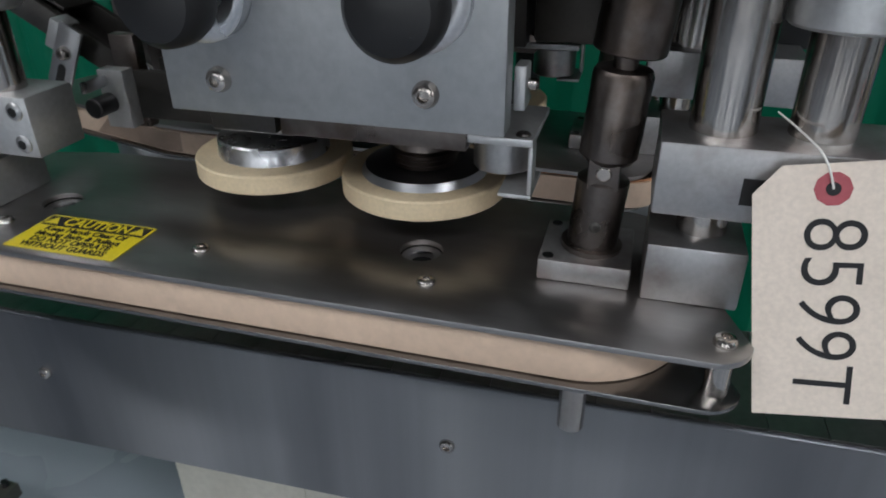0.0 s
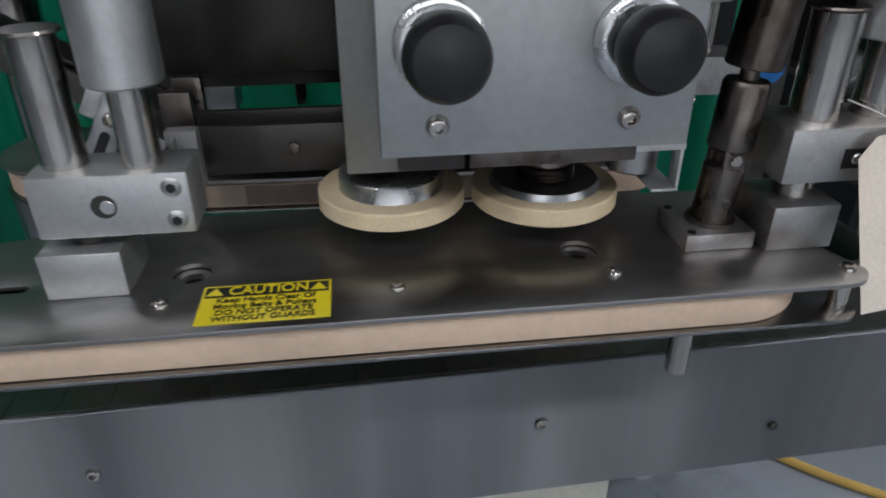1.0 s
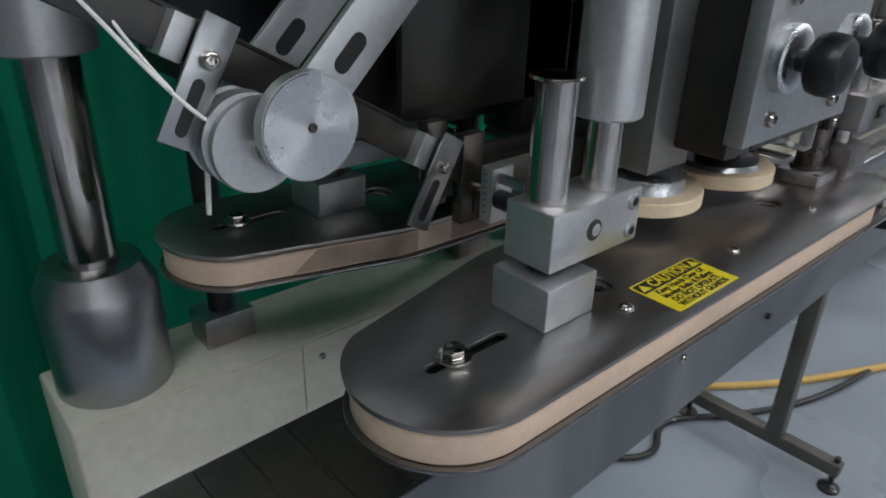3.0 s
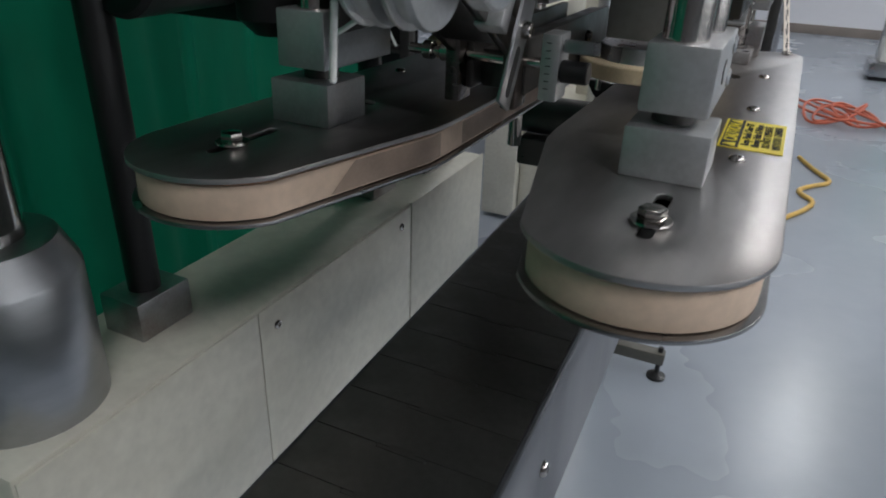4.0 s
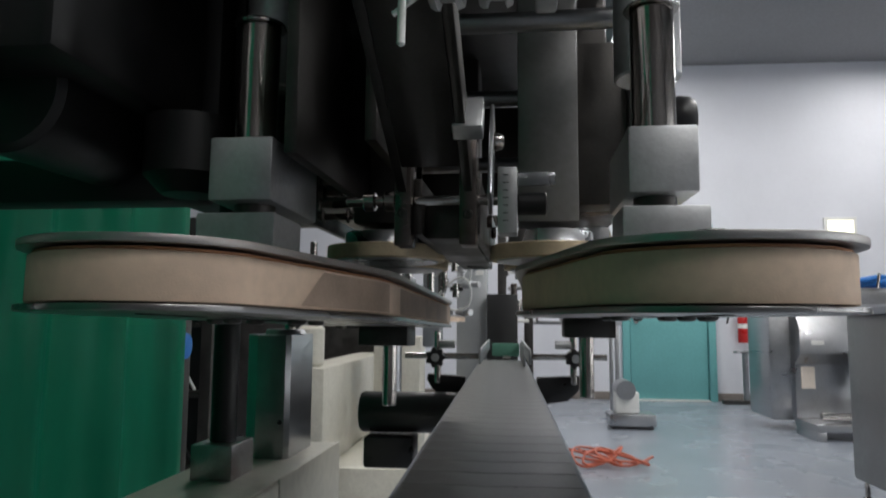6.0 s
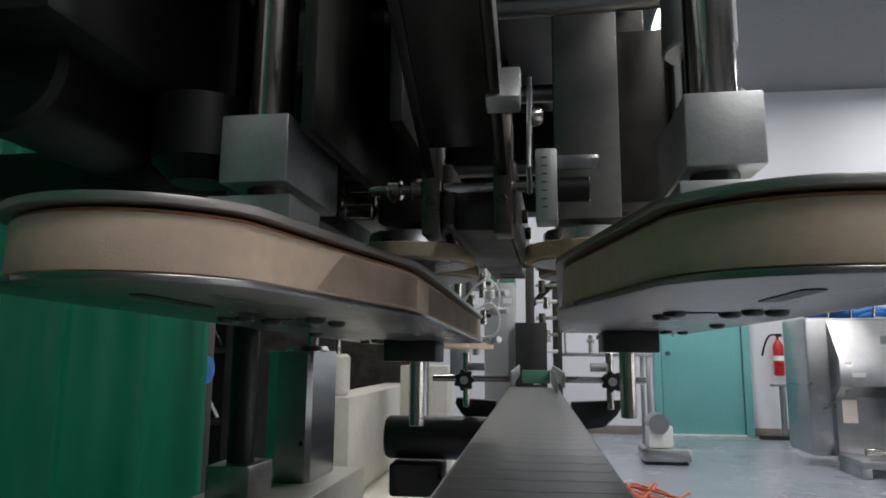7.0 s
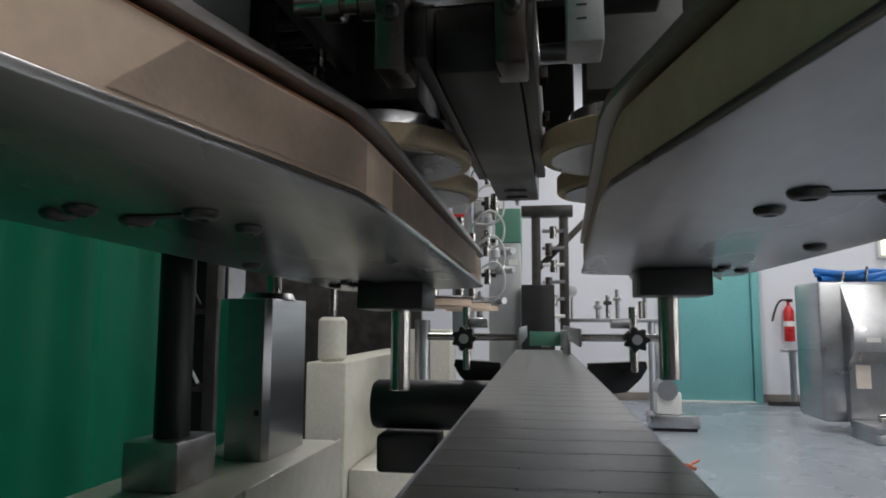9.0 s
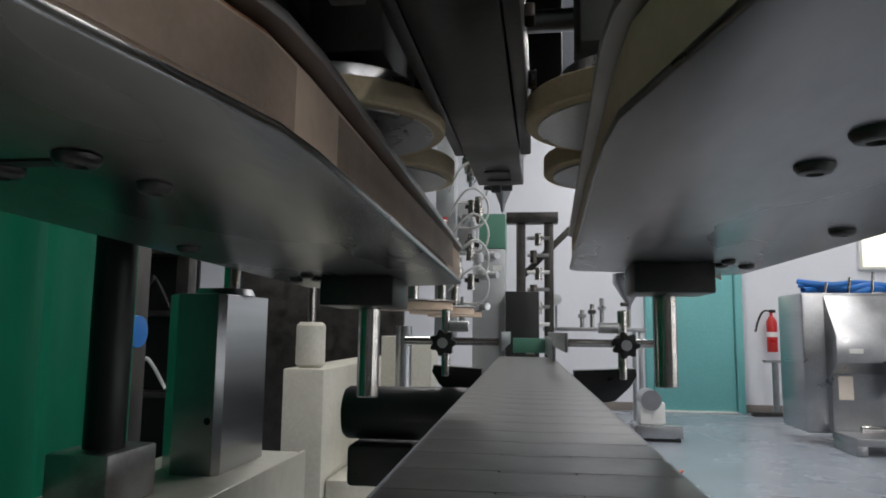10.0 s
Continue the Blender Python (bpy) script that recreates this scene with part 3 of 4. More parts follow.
def head(side, mid):
    u = thing("spindle_head", "grey aluminium spindle head with two cream rubber discs", "spindle head", "spindle heads")
    cx = lambda x: x if side > 0 else 2 * mid - x
    span = lambda a, b: (min(cx(a), cx(b)), max(cx(a), cx(b)))
    # left head wears DARK in place of its grey, as painted shade
    part("face_plate", box(*span(0.112, 0.128), 0.261, 0.443, 1.1195, 1.252, 0.0012), ALU_GREY if side > 0 else DARK, u, "grey anodised face plate" if side > 0 else "face plate toned dark for shade")
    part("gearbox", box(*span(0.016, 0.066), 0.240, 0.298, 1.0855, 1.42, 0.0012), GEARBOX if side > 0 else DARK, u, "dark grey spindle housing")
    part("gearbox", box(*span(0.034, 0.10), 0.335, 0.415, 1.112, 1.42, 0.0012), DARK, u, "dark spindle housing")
    part("spacer", box(*span(0.052, 0.111), 0.315, 0.42, 1.104, 1.118, 0.001), OILY, u)
    part("spacer", box(*span(0.067, 0.111), 0.272, 0.312, 1.104, 1.25, 0.001), DARK, u)
    for y, z in ((0.2935, 1.138), (0.4045, 1.138), (0.2915, 1.226), (0.401, 1.226)):
        part("face_bolt", caphead(0.0068, 0.0055, pose(cx(0.128), y, z, 0, 90 * side, 0)), CHROME, u)
    for y in (0.2945, 0.403):
        c = part("knob_collar", lathe([(0, 0), (0.0245, 0), (0.025, 0.001), (0.025, 0.009), (0.0235, 0.0105), (0.020, 0.0115), (0.008, 0.0115), (0, 0.0115)], 40, pose(cx(0.128), y, 1.183, 0, 90 * side, 0)), TURNED, u, "knurled steel adjusting collar")
        part("knob", lathe([(0, 0.0115), (0.008, 0.0115), (0.008, 0.017), (0.0150, 0.020), (0.0210, 0.024), (0.0224, 0.030), (0.0216, 0.039), (0.018, 0.0440), (0.010, 0.0462), (0, 0.0465)], 32, pose(cx(0.128), y, 1.183, 0, 90 * side, 0)), PLASTIC, c, "black plastic knob")
    # small side tab and stop bracket
    part("tab", box(*span(0.098, 0.112), 0.4435, 0.4495, 1.128, 1.15, 0.001), ALU, u)
    part("tab_screw", rod((cx(0.105), 0.449, 1.14), (cx(0.105), 0.4545, 1.14), 0.003), CHROME, u)
    ra = part("roller_arm", box(*span(0.050, 0.108), 0.405, 0.454, 1.108, 1.1125, 0.001), ALU, u, "small aluminium roller arm")
    part("roller", lathe([(0, 0), (0.016, 0), (0.017, 0.001), (0.017, 0.021), (0.016, 0.022), (0, 0.022)], 32, pose(cx(0.074), 0.433, 1.0845)), RUSTY, ra, "small stained steel roller")
    part("roller_strap", box(*span(0.094, 0.106), 0.4515, 0.4540, 1.081, 1.1078, 0.0008), ALU, ra)
    part("roller_strap", box(*span(0.070, 0.106), 0.436, 0.4540, 1.0788, 1.0809, 0.0006), ALU, ra)
    part("arm_screw", caphead(0.004, 0.002, pose(cx(0.102), 0.448, 1.1125)), DARK, ra)
    disc(u, cx(0.043), 0.270, 1.0550, 0.052, True)
    disc(u, cx(0.052), 0.379, 1.0555, 0.052, False)
    return u


head(1, AX)
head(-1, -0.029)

# ---- machine base ----
base = thing("machine_base", "cream enamelled machine base cabinet with screwed cover panel", "machine base")
BT = 0.8385
part("cabinet", box(-0.352, -0.2335, -0.158, 0.600, 0.02, BT, 0.004), CREAM, base)
part("cover_panel", box(-0.233, -0.2305, 0.0805, 0.372, 0.20, BT - 0.003, 0.0012), CREAM, base, "cream cover panel")
part("cover_panel", box(-0.233, -0.2305, -0.156, 0.079, 0.20, BT - 0.003, 0.0012), CREAM, base, "cream cover panel")
part("cover_panel", box(-0.233, -0.2295, 0.3735, 0.602, 0.20, BT + 0.001, 0.0015), CREAM, base, "cream cover panel")
for y, z in ((0.104, 0.811), (0.347, 0.817), (0.104, 0.30), (0.347, 0.30)):
    part("panel_screw", caphead(0.0048, 0.0028, pose(-0.2305, y, z, 0, 90, 0)), CHROME, base)
col = thing("support_column", "turned stainless column with ground shaft on cream base", "column", at=(-0.297, -0.097, BT))
part("housing", lathe([(0, 0), (0.0545, 0), (0.055, 0.001), (0.055, 0.107), (0.054, 0.110), (0.044, 0.132), (0.042, 0.133), (0, 0.133)], 56), STEEL, col, "turned stainless housing")
part("shaft", rod((0, 0, 0.12), (0, 0, 0.36), 0.0255, 32), CHROME, col, "ground steel shaft")
part("collar", rod((0, 0, 0.325), (0, 0, 0.62), 0.042, 40, 0.002), ALU, col, "bright aluminium collar")


def black_post(x, y):
    p = thing("support_post", "black round post in a square steel foot on cream base", "post", "black support posts", at=(x, y, BT))
    part("foot", box(-0.0225, 0.0225, -0.0285, 0.0285, 0, 0.036, 0.002), RUSTY, p, "stained steel foot block")
    part("post", rod((0, 0, 0.03), (0, 0, 0.62), 0.0135, 28), BLACK, p)


black_post(-0.302, 0.022)
black_post(-0.298, 0.385)
pil = thing("bearing_housing", "stainless eight-sided bearing housing on cream base", "housing", at=(-0.281, 0.520, BT))
o = [(-0.040, -0.020), (-0.018, -0.046), (0.017, -0.046), (0.022, -0.040), (0.022, 0.044), (0.012, 0.055), (-0.028, 0.055), (-0.040, 0.040)]
part("body", prism(o, 0, 0.146, 0.001), STEEL, pil)
part("shoulder", lathe([(0, 0.146), (0.026, 0.146), (0.023, 0.152), (0, 0.152)], 32), STEEL, pil)
part("pin", rod((0.006, 0, 0.135), (0.006, 0, 0.26), 0.007), CHROME, pil)
part("grub_screw", caphead(0.003, 0.001, pose(0.012, -0.046, 0.043, 90, 0, 0)), BLACK, pil)

# ---- overhead body ----
ovh = thing("overhead_body", "black painted machine body hanging over the belts", "machine body")
part("casting", box(-0.37, -0.205, 0.15, 0.60, 1.13, 1.75, 0.008), BLACK, ovh)
part("cross_arm", box(-0.62, -0.205, 0.12, 0.149, 1.085, 1.118, 0.004), BLACK, ovh)
m, n = aim((-0.36, 0.2, 1.14), (-0.60, 0.2, 1.36))
part("brace", box(-0.02, 0.02, -0.02, 0.02, 0, n, 0.003, m), BLACK, ovh)
part("casting", box(-0.31, -0.215, -0.02, 0.149, 1.14, 1.75, 0.008), BLACK, ovh)
part("motor", lathe([(0, 0), (0.034, 0), (0.038, 0.004), (0.038, 0.16), (0.03, 0.168), (0, 0.168)], 36, pose(-0.275, 0.02, 1.135, -90, 0, 0)), BLACK, ovh, "black round motor")
part("boss", lathe([(0, 0), (0.018, 0), (0.03, 0.012), (0.03, 0.05), (0, 0.05)], 24, pose(-0.20, 0.10, 1.085)), BLACK, ovh)
part("beam", box(-0.20, 0.02, 0.215, 0.60, 1.30, 1.36, 0.004), DARK, ovh)
# unseen slab, added to block lamp light from above
part("beam", box(-0.20, 0.14, -0.02, 0.70, 1.38, 1.75, 0.006), BLACK, ovh)
part("beam", box(0.03, 0.11, 0.40, 0.62, 1.30, 1.375, 0.004), DARK, ovh)
part("drive_housing", box(-0.13, -0.03, 0.43, 0.49, 1.13, 1.379, 0.003), DARK, ovh)
part("rear_housing", box(-0.17, 0.02, 0.62, 0.66, 1.17, 1.379, 0.003), DARK, ovh)
part("rear_plate", box(-0.200, -0.192, 0.16, 0.64, 1.10, 1.379, 0.002), BLACK, ovh)
part("side_plate", box(-0.082, -0.074, 0.10, 0.30, 1.12, 1.40, 0.001), DARK, ovh)
part("side_plate", box(-0.118, -0.110, 0.05, 0.26, 1.10, 1.40, 0.001), DARK, ovh)
for y, z, x0, x1 in ((0.20, 1.24, -0.20, 0.10), (0.30, 1.21, -0.20, 0.11), (0.40, 1.17, -0.14, 0.09)):
    part("cross_bar", rod((x0, y, z), (x1, y, z), 0.008), STEEL, ovh)

# ---- cap chute ----
ch = thing("cap_chute", "steel cap chute with slotted brackets and knurled wheel", "chute")
SL = math.atan2(-0.56, 1.0)
def on_chute(s, up):
    """A point of the chute's side: s metres down the slope from its middle, up metres square to it."""
    return (-0.056 + s * math.cos(SL) - up * math.sin(SL), 1.190 + s * math.sin(SL) + up * math.cos(SL))


def strip(x0, x1, s0, s1, u0, u1, bev=0.0008):
    y, z = on_chute(0, 0)
    return box(x0, x1, s0, s1, u0, u1, bev, Matrix.Translation((0, y, z)) @ Matrix.Rotation(SL, 4, "X"))


# chute steel coloured DARK to carry the shade under the machine body
part("side_bar", strip(-0.018, -0.012, -0.36, 0.205, -0.010, 0.011), DARK, ch, "worn steel side bar toned dark for shade")
part("side_bar", strip(-0.061, -0.055, -0.36, 0.205, -0.010, 0.011), DARK, ch, "worn steel side bar toned dark for shade")
part("floor_strip", strip(-0.055, -0.018, -0.36, 0.17, -0.010, -0.006), DARK, ch)
part("cover_strip", strip(-0.053, -0.020, -0.34, 0.13, 0.0115, 0.0145), DARK, ch)
for x in (-0.015, -0.0575):
    part("end_finger", box(x - 0.0055, x + 0.0055, 0.108, 0.130, 1.052, 1.124, 0.0012, None), OILY, ch, "flat steel guide finger")
for x, z in ((-0.0585, 1.101), (-0.0575, 1.073), (-0.016, 1.101), (-0.015, 1.072)):
    part("finger_screw", caphead(0.0036, 0.0016, pose(x, 0.108, z, 90, 0, 0)), DARK, ch)
tr = part("cap_track", box(-0.046, -0.014, 0.135, 0.42, 1.059, 1.086, 0.0012), DARK, ch, "dark steel cap track")
for y in (0.375, 0.40):
    part("track_slot", box(-0.038, -0.022, y, y + 0.004, 1.0582, 1.0588, 0), BLACK, tr)
for x in (-0.0495, -0.0105):
    part("guide_finger", box(x - 0.003, x + 0.003, 0.12, 0.34, 1.060, 1.098, 0.001), DARK, tr, "dark side guide")
for y in (0.20, 0.27):
    part("guide_bolt", hexbolt(0.005, 0.004, pose(-0.0075, y, 1.08, 0, 90, 0)), OILY, tr)
# slotted support arms rising away
for x in (0.021, -0.045):
    m = Matrix.Translation((x, -0.045, 1.1665)) @ Matrix.Rotation(radians(45), 4, "X")
    a = part("support_arm", box(-0.0025, 0.0025, -0.004, 0.26, -0.0165, 0.0165, 0.0006, m), ALU, ch, "slotted aluminium arm")
    part("arm_slot", prism([(px, py) for px, py in slot(0.040, 0.056, 0.0052, 0.0)], -0.0029, 0.0029, 0, m @ Matrix.Rotation(radians(90), 4, "Y")), BLACK, a, "dark slot")
# wheels on one axle
wm = lambda x: pose(x + 0.021, -0.045, 1.1665, 0, 90, 0)
def knurl(r, h, m, n=120):
    o = [((r - 0.0004 * (i % 2)) * math.cos(2 * math.pi * i / n), (r - 0.0004 * (i % 2)) * math.sin(2 * math.pi * i / n)) for i in range(n)]
    return prism(o, 0, h, 0, m)
w = part("knurled_wheel", knurl(0.0298, 0.0085, wm(0.006)), ALU, ch, "turned aluminium wheel")
part("wheel_face", lathe([(0, 0), (0.0290, 0), (0.0286, 0.0006), (0.003, 0.0006), (0.0026, 0.0002), (0, 0.0002)], 64, wm(0.0145)), TURNED, w, "turned wheel face")
part("wheel_screw", lathe([(0, 0), (0.0026, 0), (0.0026, 0.0012), (0.001, 0.0012), (0, 0.0004)], 12, wm(0.0148)), DARK, w)
for x, r in ((0.004, 0.026), (-0.016, 0.026)):
    part("rear_wheel", lathe([(0, 0), (r, 0), (r + 0.001, 0.0015), (r + 0.001, 0.003), (r - 0.002, 0.004), (r - 0.002, 0.010), (r + 0.001, 0.011), (r, 0.0135), (0, 0.0135)], 48, pose(x, -0.068, 1.156, 0, 90, 0)), ALU, ch, "grooved aluminium wheel")
part("axle", rod((-0.045, -0.068, 1.156), (0.024, -0.068, 1.156), 0.005), CHROME, ch)
# slotted clamps across the chute
def slotted_clamp(s, low):
    m = Matrix.Translation((0, *on_chute(s, 0))) @ Matrix.Rotation(SL, 4, "X")
    c = part("slotted_clamp", box(0.001, 0.0035, -0.010, 0.010, -0.052, 0.018, 0.0006, m), STEEL, ch, "slotted steel clamp strip")
    part("clamp_slot", prism([(px, py) for px, py in slot(-0.043, -0.018, 0.0035, 0.0)], -0.0037, -0.0008, 0, m @ Matrix(((0, 0, -1, 0), (1, 0, 0, 0), (0, 1, 0, 0), (0, 0, 0, 1)))), BLACK, c, "dark slot")
    part("wing_screw", caphead(0.0055, 0.006, m @ pose(0.0035, 0, -0.004, 0, 90, 0)), CHROME, c)
    part("clamp_nut", box(-0.020, -0.002, -0.022, -0.010, -0.012, 0.012, 0.001, m), ALU, c)
slotted_clamp(-0.030, 0)
slotted_clamp(0.155, 0)
part("scale_block", box(0.004, 0.017, 0.114, 0.136, 1.060, 1.104, 0.0012, None), ALU, ch, "engraved aluminium scale block")
bm = bmesh.new()
for i in range(7):
    box(0.0075, 0.011, 0.1137, 0.1141, 1.068 + i * 0.005, 1.0686 + i * 0.005, 0, None, bm)
part("scale_marks", bm, INK, ch, "black scale marks")
part("adjust_rod", rod((-0.098, 0.121, 1.083), (0.006, 0.121, 1.083), 0.0036), CHROME, ch)
for x in (-0.086, -0.072, -0.060):
    part("rod_collar", rod((x, 0.121, 1.083), (x + 0.008, 0.121, 1.083), 0.0066), CHROME, ch)
part("clamp_lever", box(0.017, 0.042, 0.119, 0.122, 1.092, 1.101, 0.0015), STEEL, ch)
part("adjust_knob", rod((0.017, 0.121, 1.080), (0.036, 0.121, 1.080), 0.0075), PLASTIC, ch, "small black knob")
for y, z0, z1 in ((-0.084, 1.106, 1.140),):
    part("feeler_pin", rod((-0.024, y, z0), (-0.024, y + 0.003, z1), 0.0016), WHITEP, ch, "thin white pin")
part("cable_tie", tube([(-0.03, -0.22, 1.34), (-0.012, -0.145, 1.245), (0.004, -0.105, 1.185), (0.006, -0.078, 1.160), (-0.01, -0.075, 1.135), (-0.03, -0.07, 1.125)], 0.0012), WHITEP, ch, "white nylon cable tie")
part("cable_tie", tube([(-0.03, -0.14, 1.27), (-0.018, -0.128, 1.225), (0.004, -0.105, 1.188)], 0.001), WHITEP, ch, "white nylon cable tie")

# roller chain running up beside the chute
bm = bmesh.new()
for i in range(26):
    z = 1.085 + i * 0.0096
    y = 0.20 + 0.06 * (i / 26) ** 2
    box(-0.139 - 0.003 * (i % 2), -0.137 - 0.003 * (i % 2), y - 0.004, y + 0.004, z - 0.0055, z + 0.0055, 0.001, None, bm, 1)
    box(-0.119 + 0.003 * (i % 2), -0.117 + 0.003 * (i % 2), y - 0.004, y + 0.004, z - 0.0055, z + 0.0055, 0.001, None, bm, 1)
    rod((-0.143, y, z), (-0.114, y, z), 0.0028, 10, 0.0004, bm)
solid("drive_chain", bm, OILY, "dark oily roller chain on the spindle drive", "chain")

# ---- guide rails over the conveyor ----
def guide(side):
    g = thing("guide_bracket", "black guide rail bracket with star knob and chrome rods", "bracket", "guide rail brackets", at=LINE @ Matrix.Translation((0.007, 0.0965, 0)))
    sx = lambda x: side * x
    part("cross_rod", rod((sx(0.042), 0.768, 0.942), (sx(0.172), 0.768, 0.942), 0.0052), CHROME, g, "chrome cross rod")
    part("upright_rod", rod((sx(0.117), 0.780, 0.895), (sx(0.117), 0.780, 0.985), 0.006), CHROME, g, "chrome upright rod")
    o = []
    for i in range(56):
        a = 2 * math.pi * i / 56
        o.append(((0.0155 + 0.0024 * math.cos(7 * a)) * math.cos(a), (0.0155 + 0.0024 * math.cos(7 * a)) * math.sin(a)))
    k = part("star_knob", prism(o, 0, 0.014, 0.0015, pose(sx(0.118), 0.762, 0.940, 90)), PLASTIC, g, "black star knob")
    part("knob_disc", lathe([(0, 0.0002), (0.0068, 0.0002), (0.0068, 0.0012), (0, 0.0012)], 24, pose(sx(0.118), 0.7475, 0.940, 90)), ALU, k)
    part("cross_block", box(min(sx(0.108), sx(0.128)), max(sx(0.108), sx(0.128)), 0.765, 0.787, 0.930, 0.952, 0.002), PLASTIC, g)
    part("sensor", rod((sx(0.086), 0.777, 0.962), (sx(0.112), 0.777, 0.962), 0.0072), ALU, g, "small silver sensor barrel")
    inner = 0.055 if side > 0 else 0.069
    o = [(sx(inner), 0.905), (sx(0.135), 0.909), (sx(0.137), 0.900), (sx(0.128), 0.885), (sx(0.108), 0.866), (sx(inner), 0.858)]
    part("arm_bracket", prism(o if side < 0 else o[::-1], 0.790, 0.814, 0.001, Matrix(((1, 0, 0, 0), (0, 0, 1, 0), (0, 1, 0, 0), (0, 0, 0, 1)))), PLASTIC, g, "black moulded bracket")
    part("rail_strip", box(min(sx(0.040), sx(0.044)), max(sx(0.040), sx(0.044)), 0.74, 1.36, 0.930, 0.955, 0.001), STEEL, g, "steel guide strip")


guide(1)
guide(-1)

mot = thing("gear_motor", "black conveyor gear motor below the chain", "motor", at=LINE @ Matrix.Translation((0, 0.09, -0.017)))
part("body", lathe([(0, 0), (0.03, 0), (0.033, 0.005), (0.0335, 0.16), (0, 0.16)], 40, pose(-0.232, 0.735, 0.868, 0, 90, 0)), BLACK, mot, "black motor barrel")
part("gearbox", box(-0.075, -0.063, 0.70, 0.78, 0.80, 0.897, 0.002), PLASTIC, mot)
part("terminal_box", box(-0.222, -0.14, 0.700, 0.770, 0.782, 0.832, 0.006), PLASTIC, mot)

# ---- machines further down the line ----
nb = thing("second_machine", "cream machine base with grey spindle tower further along", "machine", at=LINE)
part("cabinet", box(-0.80, -0.66, 2.18, 3.45, 0.02, 0.823, 0.006), CREAM, nb)
part("cabinet", box(-0.655, -0.36, 2.22, 3.3, 0.02, 0.46, 0.006), CREAM, nb)
part("cabinet", box(-0.56, -0.36, 2.62, 2.82, 0.46, 0.93, 0.004), CREAM, nb)
part("post", rod((-0.733, 2.26, 0.823), (-0.733, 2.26, 0.978), 0.050, 36, 0.012), CREAM, nb)
part("shaft", rod((-0.733, 2.26, 0.97), (-0.733, 2.26, 1.30), 0.014), CHROME, nb)
part("post", rod((-0.45, 2.5, 0.45), (-0.45, 2.5, 0.97), 0.030), STEEL, nb)
part("rear_frame", box(-1.60, -0.62, 3.455, 3.50, 0.0, 1.30, 0.004), DARK, nb)
for y, x in ((1.40, -0.24), (1.75, -0.22), (2.1, -0.22)):
    part("belt_disc", lathe([(0, 0), (0.085, 0), (0.085, 0.016), (0, 0.016)], 40, pose(x, y, 0.998)), BELT, nb)
    part("disc_plate", lathe([(0, 0), (0.09, 0), (0.09, 0.003), (0, 0.003)], 40, pose(x, y, 1.016)), PLATE, nb)
    part("spindle", rod((x, y, 1.0), (x, y, 1.25), 0.012), CHROME, nb)
part("tower", box(-0.31, -0.245, 2.3, 2.45, 0.90, 1.75, 0.004), ALU_GREY, nb)
part("panel", box(-0.235, -0.160, 2.3, 2.36, 1.22, 1.41, 0.012), ALU, nb)
part("red_sign", box(-0.30, -0.235, 2.0, 2.008, 1.235, 1.30, 0.001), RED, nb, "red warning plate")
for z in (1.08, 1.19, 1.31, 1.44):
    part("valve", rod((-0.165, 2.05, z), (-0.165, 2.05, z + 0.05), 0.012), CHROME, nb)
    part("fitting", rod((-0.185, 2.05, z + 0.03), (-0.14, 2.05, z + 0.03), 0.007), PLASTIC, nb)
fit_rng = random.Random(11)
for k in range(14):
    x, y, z = fit_rng.uniform(-0.215, -0.115), fit_rng.uniform(1.95, 2.28), 1.03 + 0.032 * k
    part("nozzle", lathe([(0, 0), (0.006, 0), (0.009, 0.02), (0.016, 0.024), (0.016, 0.05), (0.011, 0.054), (0.011, 0.085), (0, 0.085)], 16, pose(x, y, z, fit_rng.choice((0, 90, 180)), 0, fit_rng.uniform(0, 90))), fit_rng.choice((CHROME, ALU, STEEL, PLASTIC)), nb)
for k in range(5):
    z = 1.08 + 0.08 * k
    part("hose", tube([(-0.24, 2.1, z), (-0.15 - 0.01 * k, 1.98, z + 0.09), (-0.10, 2.0, z + 0.03), (-0.13, 2.06, z - 0.06), (-0.22, 2.14, z - 0.03)], 0.0035), WHITEP, nb)
part("beacon", lathe([(0, 0), (0.02, 0), (0.018, 0.05), (0, 0.055)], 20, pose(-0.25, 1.95, 1.62)), AMBER, nb, "amber beacon")

tw = thing("control_cabinet", "grey control column with green panel beside conveyor", "cabinet", at=LINE)
part("column", box(-0.23, -0.085, 3.0, 3.25, 0.0, 1.32, 0.004), ALU_GREY, tw)
part("green_panel", box(-0.23, -0.085, 3.0, 3.25, 1.3215, 1.48, 0.004), GREENP, tw, "green painted top box")
part("name_plate", box(-0.14, -0.10, 2.997, 2.9995, 1.22, 1.245, 0), WHITEP, tw)
bx = thing("black_box", "matt black box standing at the conveyor end", "box", at=LINE)
part("box_body", box(-0.082, 0.062, 2.9, 2.99, 0.0, 1.125, 0.003), BLACK, bx)
gd = thing("end_guard", "green and grey guide plates at conveyor end", "guard", at=LINE)
part("guard_plate", box(-0.03, 0.045, 1.60, 1.606, 0.905, 0.940, 0.001), GREENP, gd)
part("guard_plate", box(0.046, 0.052, 1.2, 1.6, 0.903, 0.945, 0.001), STEEL, gd)
part("guard_stand", box(0.0, 0.02, 1.494, 1.612, 0.888, 0.906, 0.001), DARK, gd)
gy = thing("filler_gantry", "grey steel gantry with hopper and valves", "gantry", at=LINE)
for x in (-0.02, 0.16):
    part("leg", box(x - 0.03, x + 0.03, 4.4, 4.46, 0, 1.655, 0.004), DARK, gy)
part("beam", box(-0.115, 0.22, 4.38, 4.48, 1.655, 1.725, 0.004), DARK, gy)
m, n = aim((-0.02, 4.43, 1.30), (0.30, 4.43, 1.62))
